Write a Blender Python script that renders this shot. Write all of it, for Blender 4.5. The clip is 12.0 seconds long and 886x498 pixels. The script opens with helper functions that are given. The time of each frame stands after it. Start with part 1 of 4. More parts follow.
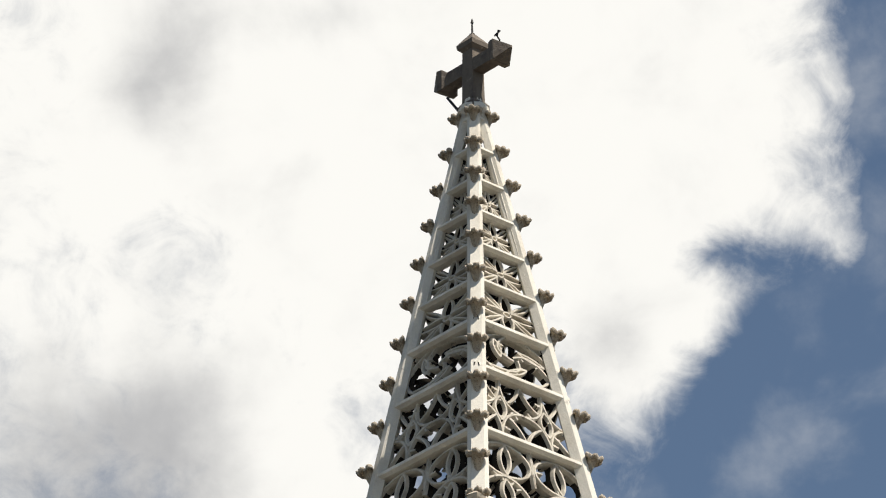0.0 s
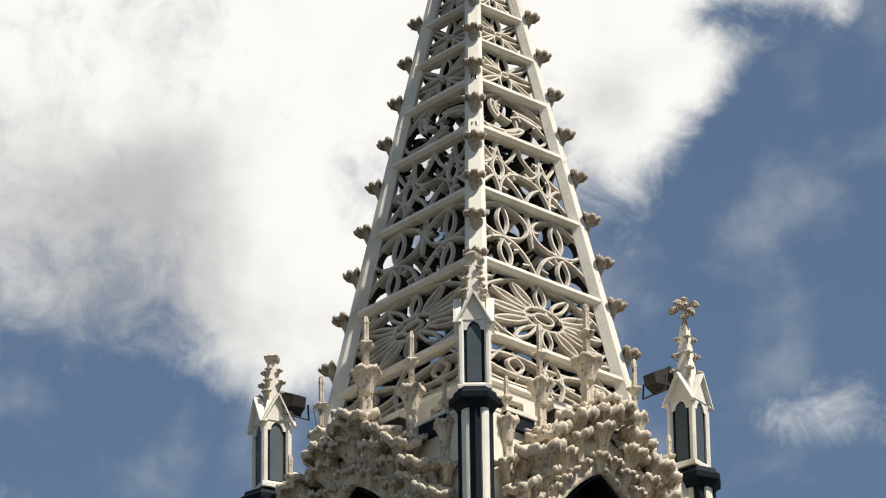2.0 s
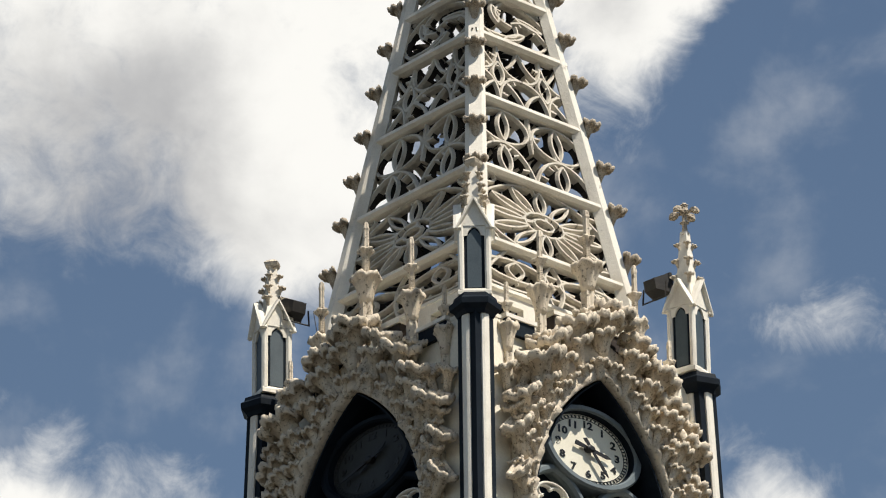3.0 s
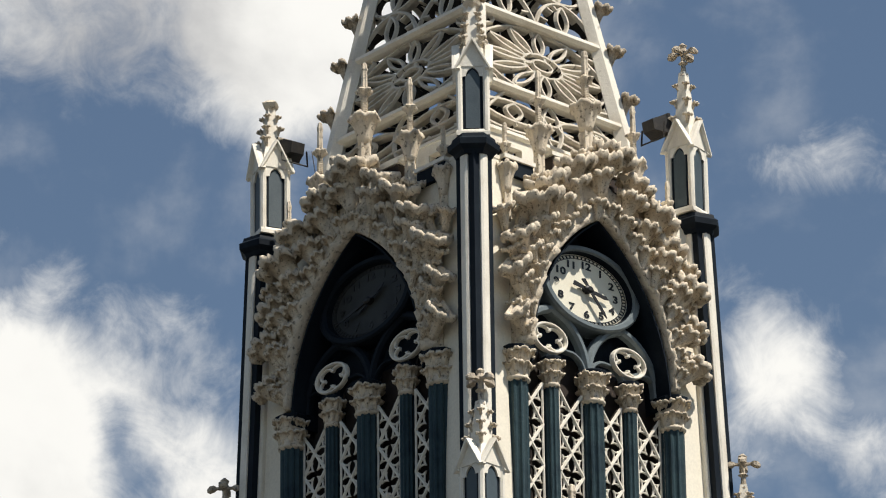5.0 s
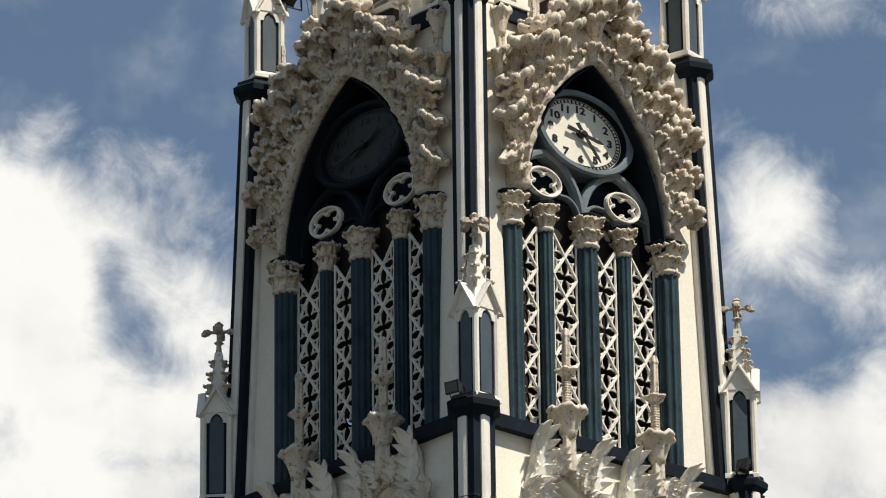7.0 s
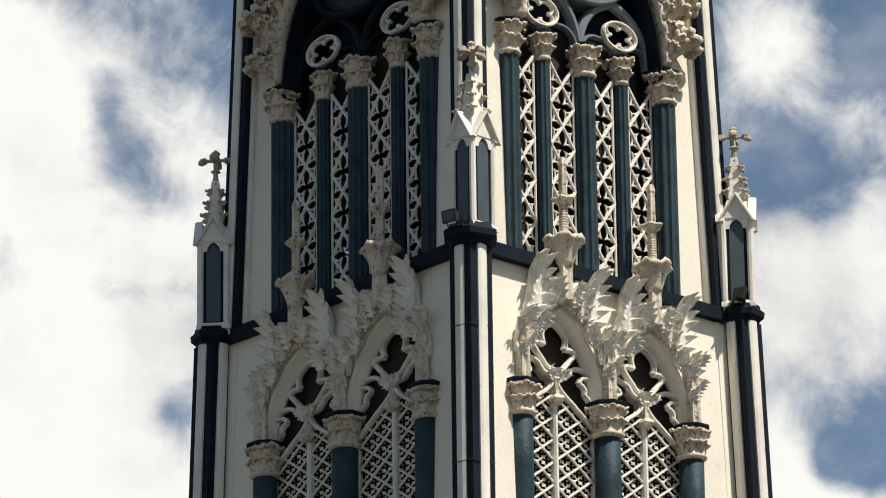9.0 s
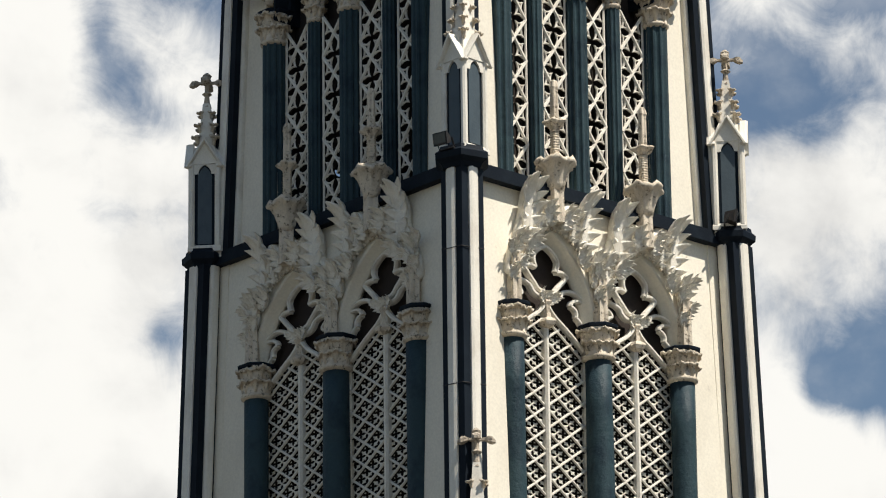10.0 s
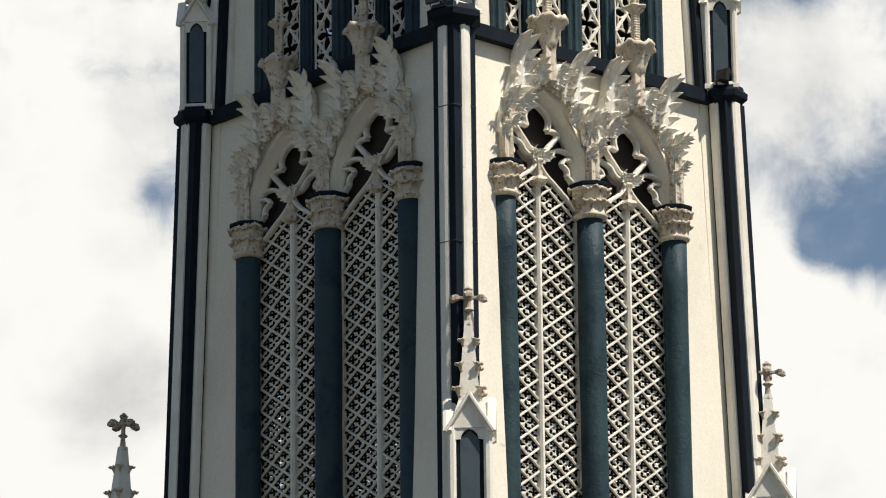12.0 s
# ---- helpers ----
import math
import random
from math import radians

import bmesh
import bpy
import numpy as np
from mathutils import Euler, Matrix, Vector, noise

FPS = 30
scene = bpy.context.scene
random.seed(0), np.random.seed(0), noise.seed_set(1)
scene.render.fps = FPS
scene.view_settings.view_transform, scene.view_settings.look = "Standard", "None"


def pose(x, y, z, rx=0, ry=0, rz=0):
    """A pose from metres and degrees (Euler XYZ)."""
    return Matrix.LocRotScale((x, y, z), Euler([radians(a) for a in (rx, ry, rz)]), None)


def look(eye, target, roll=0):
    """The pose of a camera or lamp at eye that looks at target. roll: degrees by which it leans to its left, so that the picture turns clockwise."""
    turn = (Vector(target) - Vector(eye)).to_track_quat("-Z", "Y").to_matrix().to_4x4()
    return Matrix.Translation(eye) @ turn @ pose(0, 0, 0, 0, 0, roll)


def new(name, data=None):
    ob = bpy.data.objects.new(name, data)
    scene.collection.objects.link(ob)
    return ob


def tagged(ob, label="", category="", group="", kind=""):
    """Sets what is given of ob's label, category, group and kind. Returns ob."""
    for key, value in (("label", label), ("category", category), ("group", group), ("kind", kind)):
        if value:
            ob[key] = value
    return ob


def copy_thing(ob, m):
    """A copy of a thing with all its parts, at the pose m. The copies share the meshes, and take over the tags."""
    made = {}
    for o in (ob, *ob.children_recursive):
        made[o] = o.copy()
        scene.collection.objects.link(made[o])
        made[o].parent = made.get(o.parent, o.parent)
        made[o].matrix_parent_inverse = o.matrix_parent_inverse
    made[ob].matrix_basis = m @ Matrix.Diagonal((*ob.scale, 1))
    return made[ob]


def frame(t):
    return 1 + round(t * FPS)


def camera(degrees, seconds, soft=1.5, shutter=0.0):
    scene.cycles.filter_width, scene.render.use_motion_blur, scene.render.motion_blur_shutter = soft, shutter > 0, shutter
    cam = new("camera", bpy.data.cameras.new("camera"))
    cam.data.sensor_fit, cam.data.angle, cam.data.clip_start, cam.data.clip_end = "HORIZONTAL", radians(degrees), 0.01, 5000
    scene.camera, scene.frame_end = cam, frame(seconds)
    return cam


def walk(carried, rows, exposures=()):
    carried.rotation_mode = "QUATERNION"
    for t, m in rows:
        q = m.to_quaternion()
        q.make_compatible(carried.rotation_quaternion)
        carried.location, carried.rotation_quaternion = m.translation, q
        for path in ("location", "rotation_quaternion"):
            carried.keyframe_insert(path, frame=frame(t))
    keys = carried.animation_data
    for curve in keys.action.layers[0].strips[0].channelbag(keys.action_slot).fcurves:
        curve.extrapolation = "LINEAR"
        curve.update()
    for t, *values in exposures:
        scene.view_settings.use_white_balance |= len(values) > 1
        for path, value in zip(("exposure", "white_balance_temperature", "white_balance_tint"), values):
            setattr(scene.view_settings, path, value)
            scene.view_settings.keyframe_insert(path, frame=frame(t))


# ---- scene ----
SKY_GAIN, CLOUD = 0.094, 0.98
CAM_FOV, DIST, EYE = 9.957, 72.771, 1.6
cam = camera(CAM_FOV, 12.0, soft=1.1)
# seconds, yaw to the right, pitch, roll of a camera that stands on the ground and tilts down the tower
ROWS = [
    (0, -0.4339, 28.9985, -0.8016), (0.5, -0.4191, 28.4824, -0.7864), (1, -0.4158, 27.9071, -0.7739),
    (1.5, -0.4236, 27.3241, -0.7736), (2, -0.4440, 26.2929, -0.7822), (2.5, -0.4541, 25.7291, -0.7777),
    (3, -0.4622, 25.2334, -0.7683), (5, -0.4688, 23.4388, -0.7640), (5.5, -0.4581, 22.9805, -0.7653),
    (6, -0.4421, 22.5213, -0.7515), (6.5, -0.4267, 22.1327, -0.7448), (7, -0.4225, 21.6826, -0.7328),
    (9, -0.4104, 19.7533, -0.7293), (9.5, -0.3780, 19.4200, -0.7183), (10, -0.3180, 18.8818, -0.7010),
    (10.5, -0.2774, 18.3842, -0.7035), (11, -0.2652, 17.8301, -0.6911), (11.5, -0.2573, 17.5028, -0.6862),
    (12, -0.2409, 17.2851, -0.6750),
]
walk(cam, [(t, pose(0, -DIST, EYE, 90 + pitch, 0, -yaw - 0.028) @ pose(0, 0, 0, 0, 0, roll)) for t, yaw, pitch, roll in ROWS],
     exposures=[(0.0, 0.0), (12.0, 0.0)])

# ---- light ----
SUN_AZ, SUN_EL = 55.0, 59.0  # degrees from the camera's side of the tower towards its right; above the horizon
sun_way = Vector((math.sin(radians(SUN_AZ)) * math.cos(radians(SUN_EL)), -math.cos(radians(SUN_AZ)) * math.cos(radians(SUN_EL)), math.sin(radians(SUN_EL))))
sun = new("sun", bpy.data.lights.new("sun", "SUN"))
sun.data.energy, sun.data.angle, sun.data.color = 6.0, radians(0.5), (1.0, 0.935, 0.84)
sun.matrix_world = look(sun_way * 100, (0, 0, 0))

world = bpy.data.worlds.new("sky")
scene.world = world
world.use_nodes = True
wn, wl = world.node_tree.nodes, world.node_tree.links
wn.clear()


def wmath(op, a, b=None, c=None, clamp=False):
    """One Math node of the sky; a, b and c are sockets or numbers."""
    nd = wn.new("ShaderNodeMath")
    nd.operation, nd.use_clamp = op, clamp
    for i, v in enumerate((a, b, c)):
        if v is None:
            continue
        if isinstance(v, (int, float)):
            nd.inputs[i].default_value = v
        else:
            wl.new(v, nd.inputs[i])
    return nd.outputs[0]


def wnoise(vec, scale, detail, rough, warp=0.0):
    nd = wn.new("ShaderNodeTexNoise")
    nd.inputs["Scale"].default_value, nd.inputs["Detail"].default_value = scale, detail
    nd.inputs["Roughness"].default_value, nd.inputs["Distortion"].default_value = rough, warp
    wl.new(vec, nd.inputs["Vector"])
    return nd.outputs["Fac"]


def wsmooth(v, lo, hi):
    nd = wn.new("ShaderNodeMapRange")
    nd.interpolation_type = "SMOOTHSTEP"
    wl.new(v, nd.inputs[0])
    nd.inputs[1].default_value, nd.inputs[2].default_value = lo, hi
    return nd.outputs[0]


def wmix(fac, a, b):
    nd = wn.new("ShaderNodeMix")
    nd.data_type = "RGBA"
    for sock, v in ((nd.inputs[0], fac), (nd.inputs[6], a), (nd.inputs[7], b)):
        if isinstance(v, tuple):
            sock.default_value = (*v, 1)
        else:
            wl.new(v, sock)
    return nd.outputs[2]


def blobs(x, y, rows):
    """Soft heaps of cloud (or, minus, clear sky): across, down, half-width, half-height, weight."""
    total = None
    for cx, cy, rx, ry, amount in rows:
        dx = wmath("DIVIDE", wmath("SUBTRACT", x, cx), rx)
        dy = wmath("DIVIDE", wmath("SUBTRACT", y, cy), ry)
        r2 = wmath("ADD", wmath("MULTIPLY", dx, dx), wmath("MULTIPLY", dy, dy))
        g = wmath("MULTIPLY", wmath("EXPONENT", wmath("MULTIPLY", r2, -1.0)), amount)
        total = g if total is None else wmath("ADD", total, g)
    return total


coord = wn.new("ShaderNodeTexCoord")
split = wn.new("ShaderNodeSeparateXYZ")
wl.new(coord.outputs["Generated"], split.inputs[0])
elev = wmath("ARCSINE", split.outputs[2])
azim = wmath("ARCTAN2", split.outputs[0], split.outputs[1])
# a flat chart of the sky behind the tower: 1 unit is 6.37 degrees, down from 31.8 degrees above the horizon
chart_x = wmath("ADD", wmath("MULTIPLY", wmath("MULTIPLY", wmath("ADD", azim, radians(0.44)), wmath("COSINE", elev)), 9.0), 0.784)
chart_y = wmath("ADD", wmath("MULTIPLY", wmath("SUBTRACT", radians(29.0), elev), 9.0), 0.441)
chart = wn.new("ShaderNodeCombineXYZ")
wl.new(chart_x, chart.inputs[0])
wl.new(chart_y, chart.inputs[1])
heaps = blobs(chart_x, chart_y, [
    (0.45, 0.10, 0.90, 0.62, 1.0), (1.05, 0.20, 0.42, 0.42, 0.8), (1.27, 0.56, 0.12, 0.08, 0.45), (1.50, 0.46, 0.08, 0.12, 0.55), (1.12, 0.66, 0.10, 0.16, 0.5),
    (0.20, 0.75, 0.45, 0.22, 0.50), (0.55, 0.98, 0.18, 0.17, 0.75), (1.68, 0.35, 0.15, 0.42, -1.0), (1.42, 0.80, 0.30, 0.22, -0.75), (1.27, 0.47, 0.11, 0.05, -0.35), (1.42, 0.58, 0.13, 0.09, -0.65),
    (1.42, 1.17, 0.12, 0.11, 0.42), (1.50, 0.83, 0.10, 0.05, 0.40), (0.12, 1.18, 0.34, 0.13, -0.35), (0.14, 1.12, 0.14, 0.10, 0.2),
    (0.02, 1.63, 0.22, 0.25, 0.95), (0.36, 1.72, 0.15, 0.18, 0.45), (0.25, 0.98, 0.25, 0.08, 0.10), (0.20, 1.65, 0.04, 0.06, -0.4), (0.245, 1.73, 0.06, 0.06, -0.55), (0.30, 1.80, 0.05, 0.04, -0.4), (0.10, 2.25, 0.45, 0.45, 1.0), (0.05, 2.75, 0.6, 0.25, 0.9), (0.31, 2.19, 0.05, 0.06, -0.45), (0.22, 1.97, 0.05, 0.04, -0.3),
    (1.37, 1.54, 0.11, 0.15, 0.70), (1.50, 1.32, 0.20, 0.08, -0.4), (1.56, 1.70, 0.12, 0.12, 0.4), (1.46, 1.99, 0.22, 0.20, 0.85),
    (1.38, 2.40, 0.12, 0.20, 1.0), (1.55, 2.54, 0.35, 0.20, 1.1), (1.5, 2.8, 0.6, 0.2, 0.9), (1.57, 2.27, 0.10, 0.06, -0.85), (1.47, 2.29, 0.035, 0.045, -0.45), (1.42, 1.80, 0.12, 0.07, -0.45), (0.75, 1.5, 0.3, 0.6, -0.2), (0.784, 1.4, 2.2, 2.6, 0.24)])
ragged = wmath("ADD", wmath("MULTIPLY", wnoise(chart.outputs[0], 3.0, 9.0, 0.60, 0.3), 0.6), wmath("MULTIPLY", wnoise(chart.outputs[0], 8.5, 9.0, 0.62, 0.6), 0.4))
cover_sum = wmath("ADD", wmath("ADD", heaps, wmath("MULTIPLY", wmath("SUBTRACT", ragged, 0.5), 1.9)), -0.36)
cover = wsmooth(cover_sum, -0.05, 0.62)
veil = wmath("MULTIPLY", wsmooth(wnoise(chart.outputs[0], 3.4, 7.0, 0.55, 0.15), 0.46, 0.78), 0.26)
cover = wmath("MAXIMUM", cover, veil)
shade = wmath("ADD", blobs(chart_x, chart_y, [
    (0.30, 0.14, 0.10, 0.14, 0.55), (0.20, 0.80, 0.26, 0.16, 0.75), (0.18, 1.00, 0.30, 0.10, 0.55), (0.55, 0.03, 0.16, 0.05, 0.3), (1.42, 1.95, 0.2, 0.2, 0.35), (1.10, 0.62, 0.08, 0.12, 0.3), (0.25, 2.52, 0.16, 0.12, 0.35),
    (0.32, 1.62, 0.10, 0.22, 0.25), (0.30, 2.10, 0.10, 0.2, 0.3)]), wmath("MULTIPLY", wmath("SUBTRACT", wnoise(chart.outputs[0], 4.5, 6.0, 0.55, 0.2), 0.52), 1.1))
grey = wsmooth(shade, -0.05, 0.85)
sky = wn.new("ShaderNodeTexSky")
sky.sky_type, sky.sun_disc, sky.sun_elevation, sky.sun_rotation = "NISHITA", False, radians(SUN_EL), radians(180 - SUN_AZ)
sky.air_density, sky.dust_density, sky.ozone_density = 1.0, 0.2, 1.0
clear = wn.new("ShaderNodeMix")
clear.data_type, clear.blend_type = "RGBA", "MULTIPLY"
clear.inputs[0].default_value = 1.0
wl.new(sky.outputs[0], clear.inputs[6])
clear.inputs[7].default_value = (SKY_GAIN * 0.92, SKY_GAIN * 0.90, SKY_GAIN * 0.86, 1)
cloud = wmix(grey, (CLOUD * 1.0, CLOUD * 0.985, CLOUD * 0.94), (CLOUD * 0.50, CLOUD * 0.50, CLOUD * 0.505))
back = wn.new("ShaderNodeBackground")
wl.new(wmix(cover, clear.outputs[2], cloud), back.inputs[0])
back.inputs[1].default_value = 1.0
wout = wn.new("ShaderNodeOutputWorld")
wl.new(back.outputs[0], wout.inputs[0])


# ---- materials ----
def mat(name, base, second, rough=0.7, scale=3.0, fine=40.0, bump=0.15, mix=(0.42, 0.72), metal=0.0, spec=0.4, streak=0.0, dark=None, dark_at=(0.58, 0.72)):
    """Paint, plaster or metal: two colours mixed by broad stains, fine grain, an optional third colour in small blotches."""
    m = bpy.data.materials.new(name)
    m.use_nodes = True
    nt = m.node_tree
    nd, lk = nt.nodes, nt.links
    bsdf = nd["Principled BSDF"]
    tc = nd.new("ShaderNodeTexCoord")
    info = nd.new("ShaderNodeObjectInfo")
    shift = nd.new("ShaderNodeVectorMath")
    shift.operation = "MULTIPLY_ADD"
    lk.new(info.outputs["Random"], shift.inputs[0])
    shift.inputs[1].default_value = (17.0, 31.0, 23.0)
    lk.new(tc.outputs["Object"], shift.inputs[2])

    def tex(s, detail, stretch=1.0):
        n = nd.new("ShaderNodeTexNoise")
        n.inputs["Scale"].default_value, n.inputs["Detail"].default_value, n.inputs["Roughness"].default_value = s, detail, 0.62
        mp = nd.new("ShaderNodeMapping")
        mp.inputs["Scale"].default_value = (1, 1, stretch)
        lk.new(shift.outputs[0], mp.inputs[0])
        lk.new(mp.outputs[0], n.inputs["Vector"])
        return n.outputs["Fac"]

    def ramp(v, lo, hi):
        n = nd.new("ShaderNodeMapRange")
        n.interpolation_type = "SMOOTHSTEP"
        lk.new(v, n.inputs[0])
        n.inputs[1].default_value, n.inputs[2].default_value = lo, hi
        return n.outputs[0]

    def blend(f, a, b):
        n = nd.new("ShaderNodeMix")
        n.data_type = "RGBA"
        lk.new(f, n.inputs[0])
        for sock, v in ((n.inputs[6], a), (n.inputs[7], b)):
            if isinstance(v, tuple):
                sock.default_value = (*v, 1)
            else:
                lk.new(v, sock)
        return n.outputs[2]

    col = blend(ramp(tex(scale, 5, 1.0 - 0.85 * streak), *mix), base, second)
    grain = tex(fine, 4)
    soft = nd.new("ShaderNodeMix")
    soft.data_type, soft.blend_type = "RGBA", "MULTIPLY"
    soft.inputs[0].default_value = 0.3
    lk.new(col, soft.inputs[6])
    lk.new(grain, soft.inputs[7])
    gain = nd.new("ShaderNodeMix")
    gain.data_type, gain.blend_type = "RGBA", "MULTIPLY"
    gain.inputs[0].default_value = 1.0
    lk.new(soft.outputs[2], gain.inputs[6])
    gain.inputs[7].default_value = (1.18, 1.18, 1.18, 1)
    col = gain.outputs[2]
    if dark:
        col = blend(ramp(tex(scale * 3.7, 6), *dark_at), col, dark)
    lk.new(col, bsdf.inputs["Base Color"])
    bsdf.inputs["Specular IOR Level"].default_value = spec
    bsdf.inputs["Roughness"].default_value, bsdf.inputs["Metallic"].default_value = rough, metal
    bp = nd.new("ShaderNodeBump")
    bp.inputs["Strength"].default_value, bp.inputs["Distance"].default_value = bump, 0.03
    lk.new(tex(fine * 0.5, 6), bp.inputs["Height"])
    lk.new(bp.outputs[0], bsdf.inputs["Normal"])
    return m


CREAM = mat("cream_wall_paint", (0.80, 0.745, 0.62), (0.70, 0.64, 0.52), 0.75, 0.8, 25, 0.05, (0.45, 0.8), streak=0.6, dark=(0.50, 0.45, 0.37), dark_at=(0.66, 0.80))
WHITE = mat("white_paint", (0.76, 0.72, 0.625), (0.62, 0.57, 0.48), 0.65, 2.2, 40, 0.2, streak=0.5, dark=(0.40, 0.36, 0.30), dark_at=(0.66, 0.80))
# darker than the ribs, so that the recessed panels contrast with them
TRACERY = mat("darker_tracery_plaster", (0.60, 0.55, 0.46), (0.40, 0.355, 0.285), 0.85, 2.4, 45, 0.4, dark=(0.20, 0.175, 0.14), dark_at=(0.58, 0.74))
SPIRE = mat("weathered_white_render", (0.76, 0.715, 0.62), (0.62, 0.565, 0.47), 0.75, 1.6, 40, 0.3, streak=0.5, dark=(0.36, 0.32, 0.26), dark_at=(0.62, 0.78))
ORNAMENT = mat("weathered_carved_plaster", (0.66, 0.575, 0.45), (0.45, 0.38, 0.29), 0.85, 4.0, 45, 0.5, dark=(0.15, 0.125, 0.09), dark_at=(0.53, 0.68))
LEAFWHITE = mat("clean_carved_plaster", (0.81, 0.765, 0.665), (0.67, 0.615, 0.515), 0.8, 4.0, 45, 0.35, dark=(0.32, 0.285, 0.23), dark_at=(0.64, 0.80))
CROCKET = mat("sooty_carved_plaster", (0.50, 0.43, 0.335), (0.29, 0.24, 0.18), 0.9, 6.0, 50, 0.7, dark=(0.10, 0.085, 0.07), dark_at=(0.52, 0.7))
LATTICE = mat("lattice_plaster", (0.76, 0.72, 0.625), (0.60, 0.55, 0.465), 0.8, 3.0, 50, 0.3, dark=(0.33, 0.29, 0.24), dark_at=(0.64, 0.8))
NAVY = mat("navy_paint", (0.007, 0.011, 0.017), (0.011, 0.017, 0.024), 0.6, 3.0, 40, 0.15, spec=0.10, streak=0.5)
TEAL = mat("blue_green_column_paint", (0.031, 0.057, 0.066), (0.016, 0.031, 0.042), 0.5, 2.5, 30, 0.5, spec=0.15, streak=0.3, dark=(0.085, 0.125, 0.145), dark_at=(0.66, 0.8))
PANEL = mat("dark_slate_panel_paint", (0.060, 0.082, 0.095), (0.042, 0.060, 0.072), 0.5, 3.0, 40, 0.15, streak=0.3)
SLATE = mat("grey_blue_panel_paint", (0.155, 0.185, 0.195), (0.11, 0.135, 0.145), 0.5, 3.0, 40, 0.15, streak=0.3)
DIAL = mat("dial_enamel", (0.80, 0.76, 0.62), (0.74, 0.69, 0.55), 0.35, 2.0, 60, 0.02)
# shaded copy of the dial colour, for the face turned from the sun
SHADED_DIAL = mat("shaded_dial_enamel", (0.045, 0.047, 0.045), (0.03, 0.031, 0.030), 0.35, 2.0, 60, 0.02, spec=0.1)
# near-black colour for the shade in the openwork's gaps
BACK_SHADE = mat("back_side_shade", (0.040, 0.034, 0.028), (0.024, 0.021, 0.018), 0.9, 2.0, 40, 0.3, spec=0.1)
BLACK = mat("black_enamel", (0.012, 0.012, 0.013), (0.02, 0.02, 0.02), 0.5, 4.0, 60, 0.05)
IRON = mat("dark_iron", (0.014, 0.013, 0.012), (0.030, 0.024, 0.020), 0.6, 6.0, 60, 0.2)
STONE = mat("dark_stained_concrete", (0.17, 0.14, 0.11), (0.09, 0.072, 0.058), 0.85, 3.0, 40, 0.4, streak=0.5, dark=(0.33, 0.29, 0.24), dark_at=(0.6, 0.75))
# brown of the inside, darkened to carry the interior's shade
INNER = mat("dark_interior_shade", (0.036, 0.026, 0.021), (0.020, 0.016, 0.014), 0.9, 1.5, 30, 0.3)
GLASS = mat("lamp_glass", (0.03, 0.032, 0.035), (0.02, 0.021, 0.023), 0.1, 5.0, 50, 0.02)
EARTH = mat("paved_ground", (0.065, 0.062, 0.055), (0.045, 0.044, 0.040), 0.9, 0.2, 8, 0.3)

# ---- tools ----
PSI = -2.9     # the tower's turn against the camera's line, degrees
DELTA = 2.0    # how far the diagonal of its oblong plan is turned from a square's
WIDE = math.sqrt(2) * math.sin(radians(45 + DELTA))
NARROW = math.sqrt(2) * math.cos(radians(45 + DELTA))


def face_pose(k):
    """Frame of face k: x along the face to the right, -y outward, z up; 0 is the sunlit face, -1 the shaded one."""
    across, out = (NARROW, WIDE) if k % 2 == 0 else (WIDE, NARROW)
    return pose(0, 0, 0, 0, 0, PSI + 45 + 90 * k) @ Matrix.Diagonal((across, out, 1, 1))


def corner_pose(k):
    """Frame of corner k, -y outward along the diagonal; 0 is the near corner."""
    return pose(0, 0, 0, 0, 0, PSI + 90 * k + (DELTA if k % 2 == 0 else -DELTA))


class Thing:
    """A thing's Empty at its base; parts are given in the face's or corner's own frame."""

    def __init__(self, name, base, at, label, category, group="", kind=""):
        self.base = Vector(base)
        self.ob = new(name)
        self.ob.empty_display_size = 0.2
        self.ob.matrix_basis = at @ Matrix.Translation(self.base)
        tagged(self.ob, label, category, group, kind)

    def copies(self, poses):
        made = [copy_thing(self.ob, m) for m in poses]
        for ob, m in zip(made, poses):
            ob.matrix_basis = m @ Matrix.Translation(self.base)
        return made


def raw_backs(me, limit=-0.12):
    """Puts shade into the colour: what faces the tower's inside (+y of a face) or sideways turns near-black."""
    me.materials.append(BACK_SHADE)
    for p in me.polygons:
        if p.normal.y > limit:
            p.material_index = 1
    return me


def mesh_of(name, bm, material, smooth=False):
    me = bpy.data.meshes.new(name)
    bmesh.ops.recalc_face_normals(bm, faces=bm.faces[:])
    bm.to_mesh(me)
    bm.free()
    me.materials.append(material)
    if smooth:
        for p in me.polygons:
            p.use_smooth = True
    return me


def part(name, bm, material, thing, label="", under=None, smooth=False):
    """Links a bmesh as one mesh under a thing, or under a part of it."""
    bmesh.ops.translate(bm, vec=-thing.base, verts=bm.verts[:])
    ob = new(name, mesh_of(name, bm, material, smooth))
    ob.parent = under or thing.ob
    if label:
        ob["label"] = label
    return ob


def piece(name, me, thing, m, label="", under=None):
    """One more part on a mesh that exists already, at the pose m of the thing's frame."""
    ob = new(name, me)
    ob.parent = under or thing.ob
    ob.matrix_basis = Matrix.Translation(-thing.base) @ m
    if label:
        ob["label"] = label
    return ob


def box(bm, x0, x1, y0, y1, z0, z1):
    v = [bm.verts.new((x, y, z)) for z in (z0, z1) for x, y in ((x0, y0), (x1, y0), (x1, y1), (x0, y1))]
    for f in ((3, 2, 1, 0), (4, 5, 6, 7), (0, 1, 5, 4), (1, 2, 6, 5), (2, 3, 7, 6), (3, 0, 4, 7)):
        bm.faces.new([v[i] for i in f])
    return bm


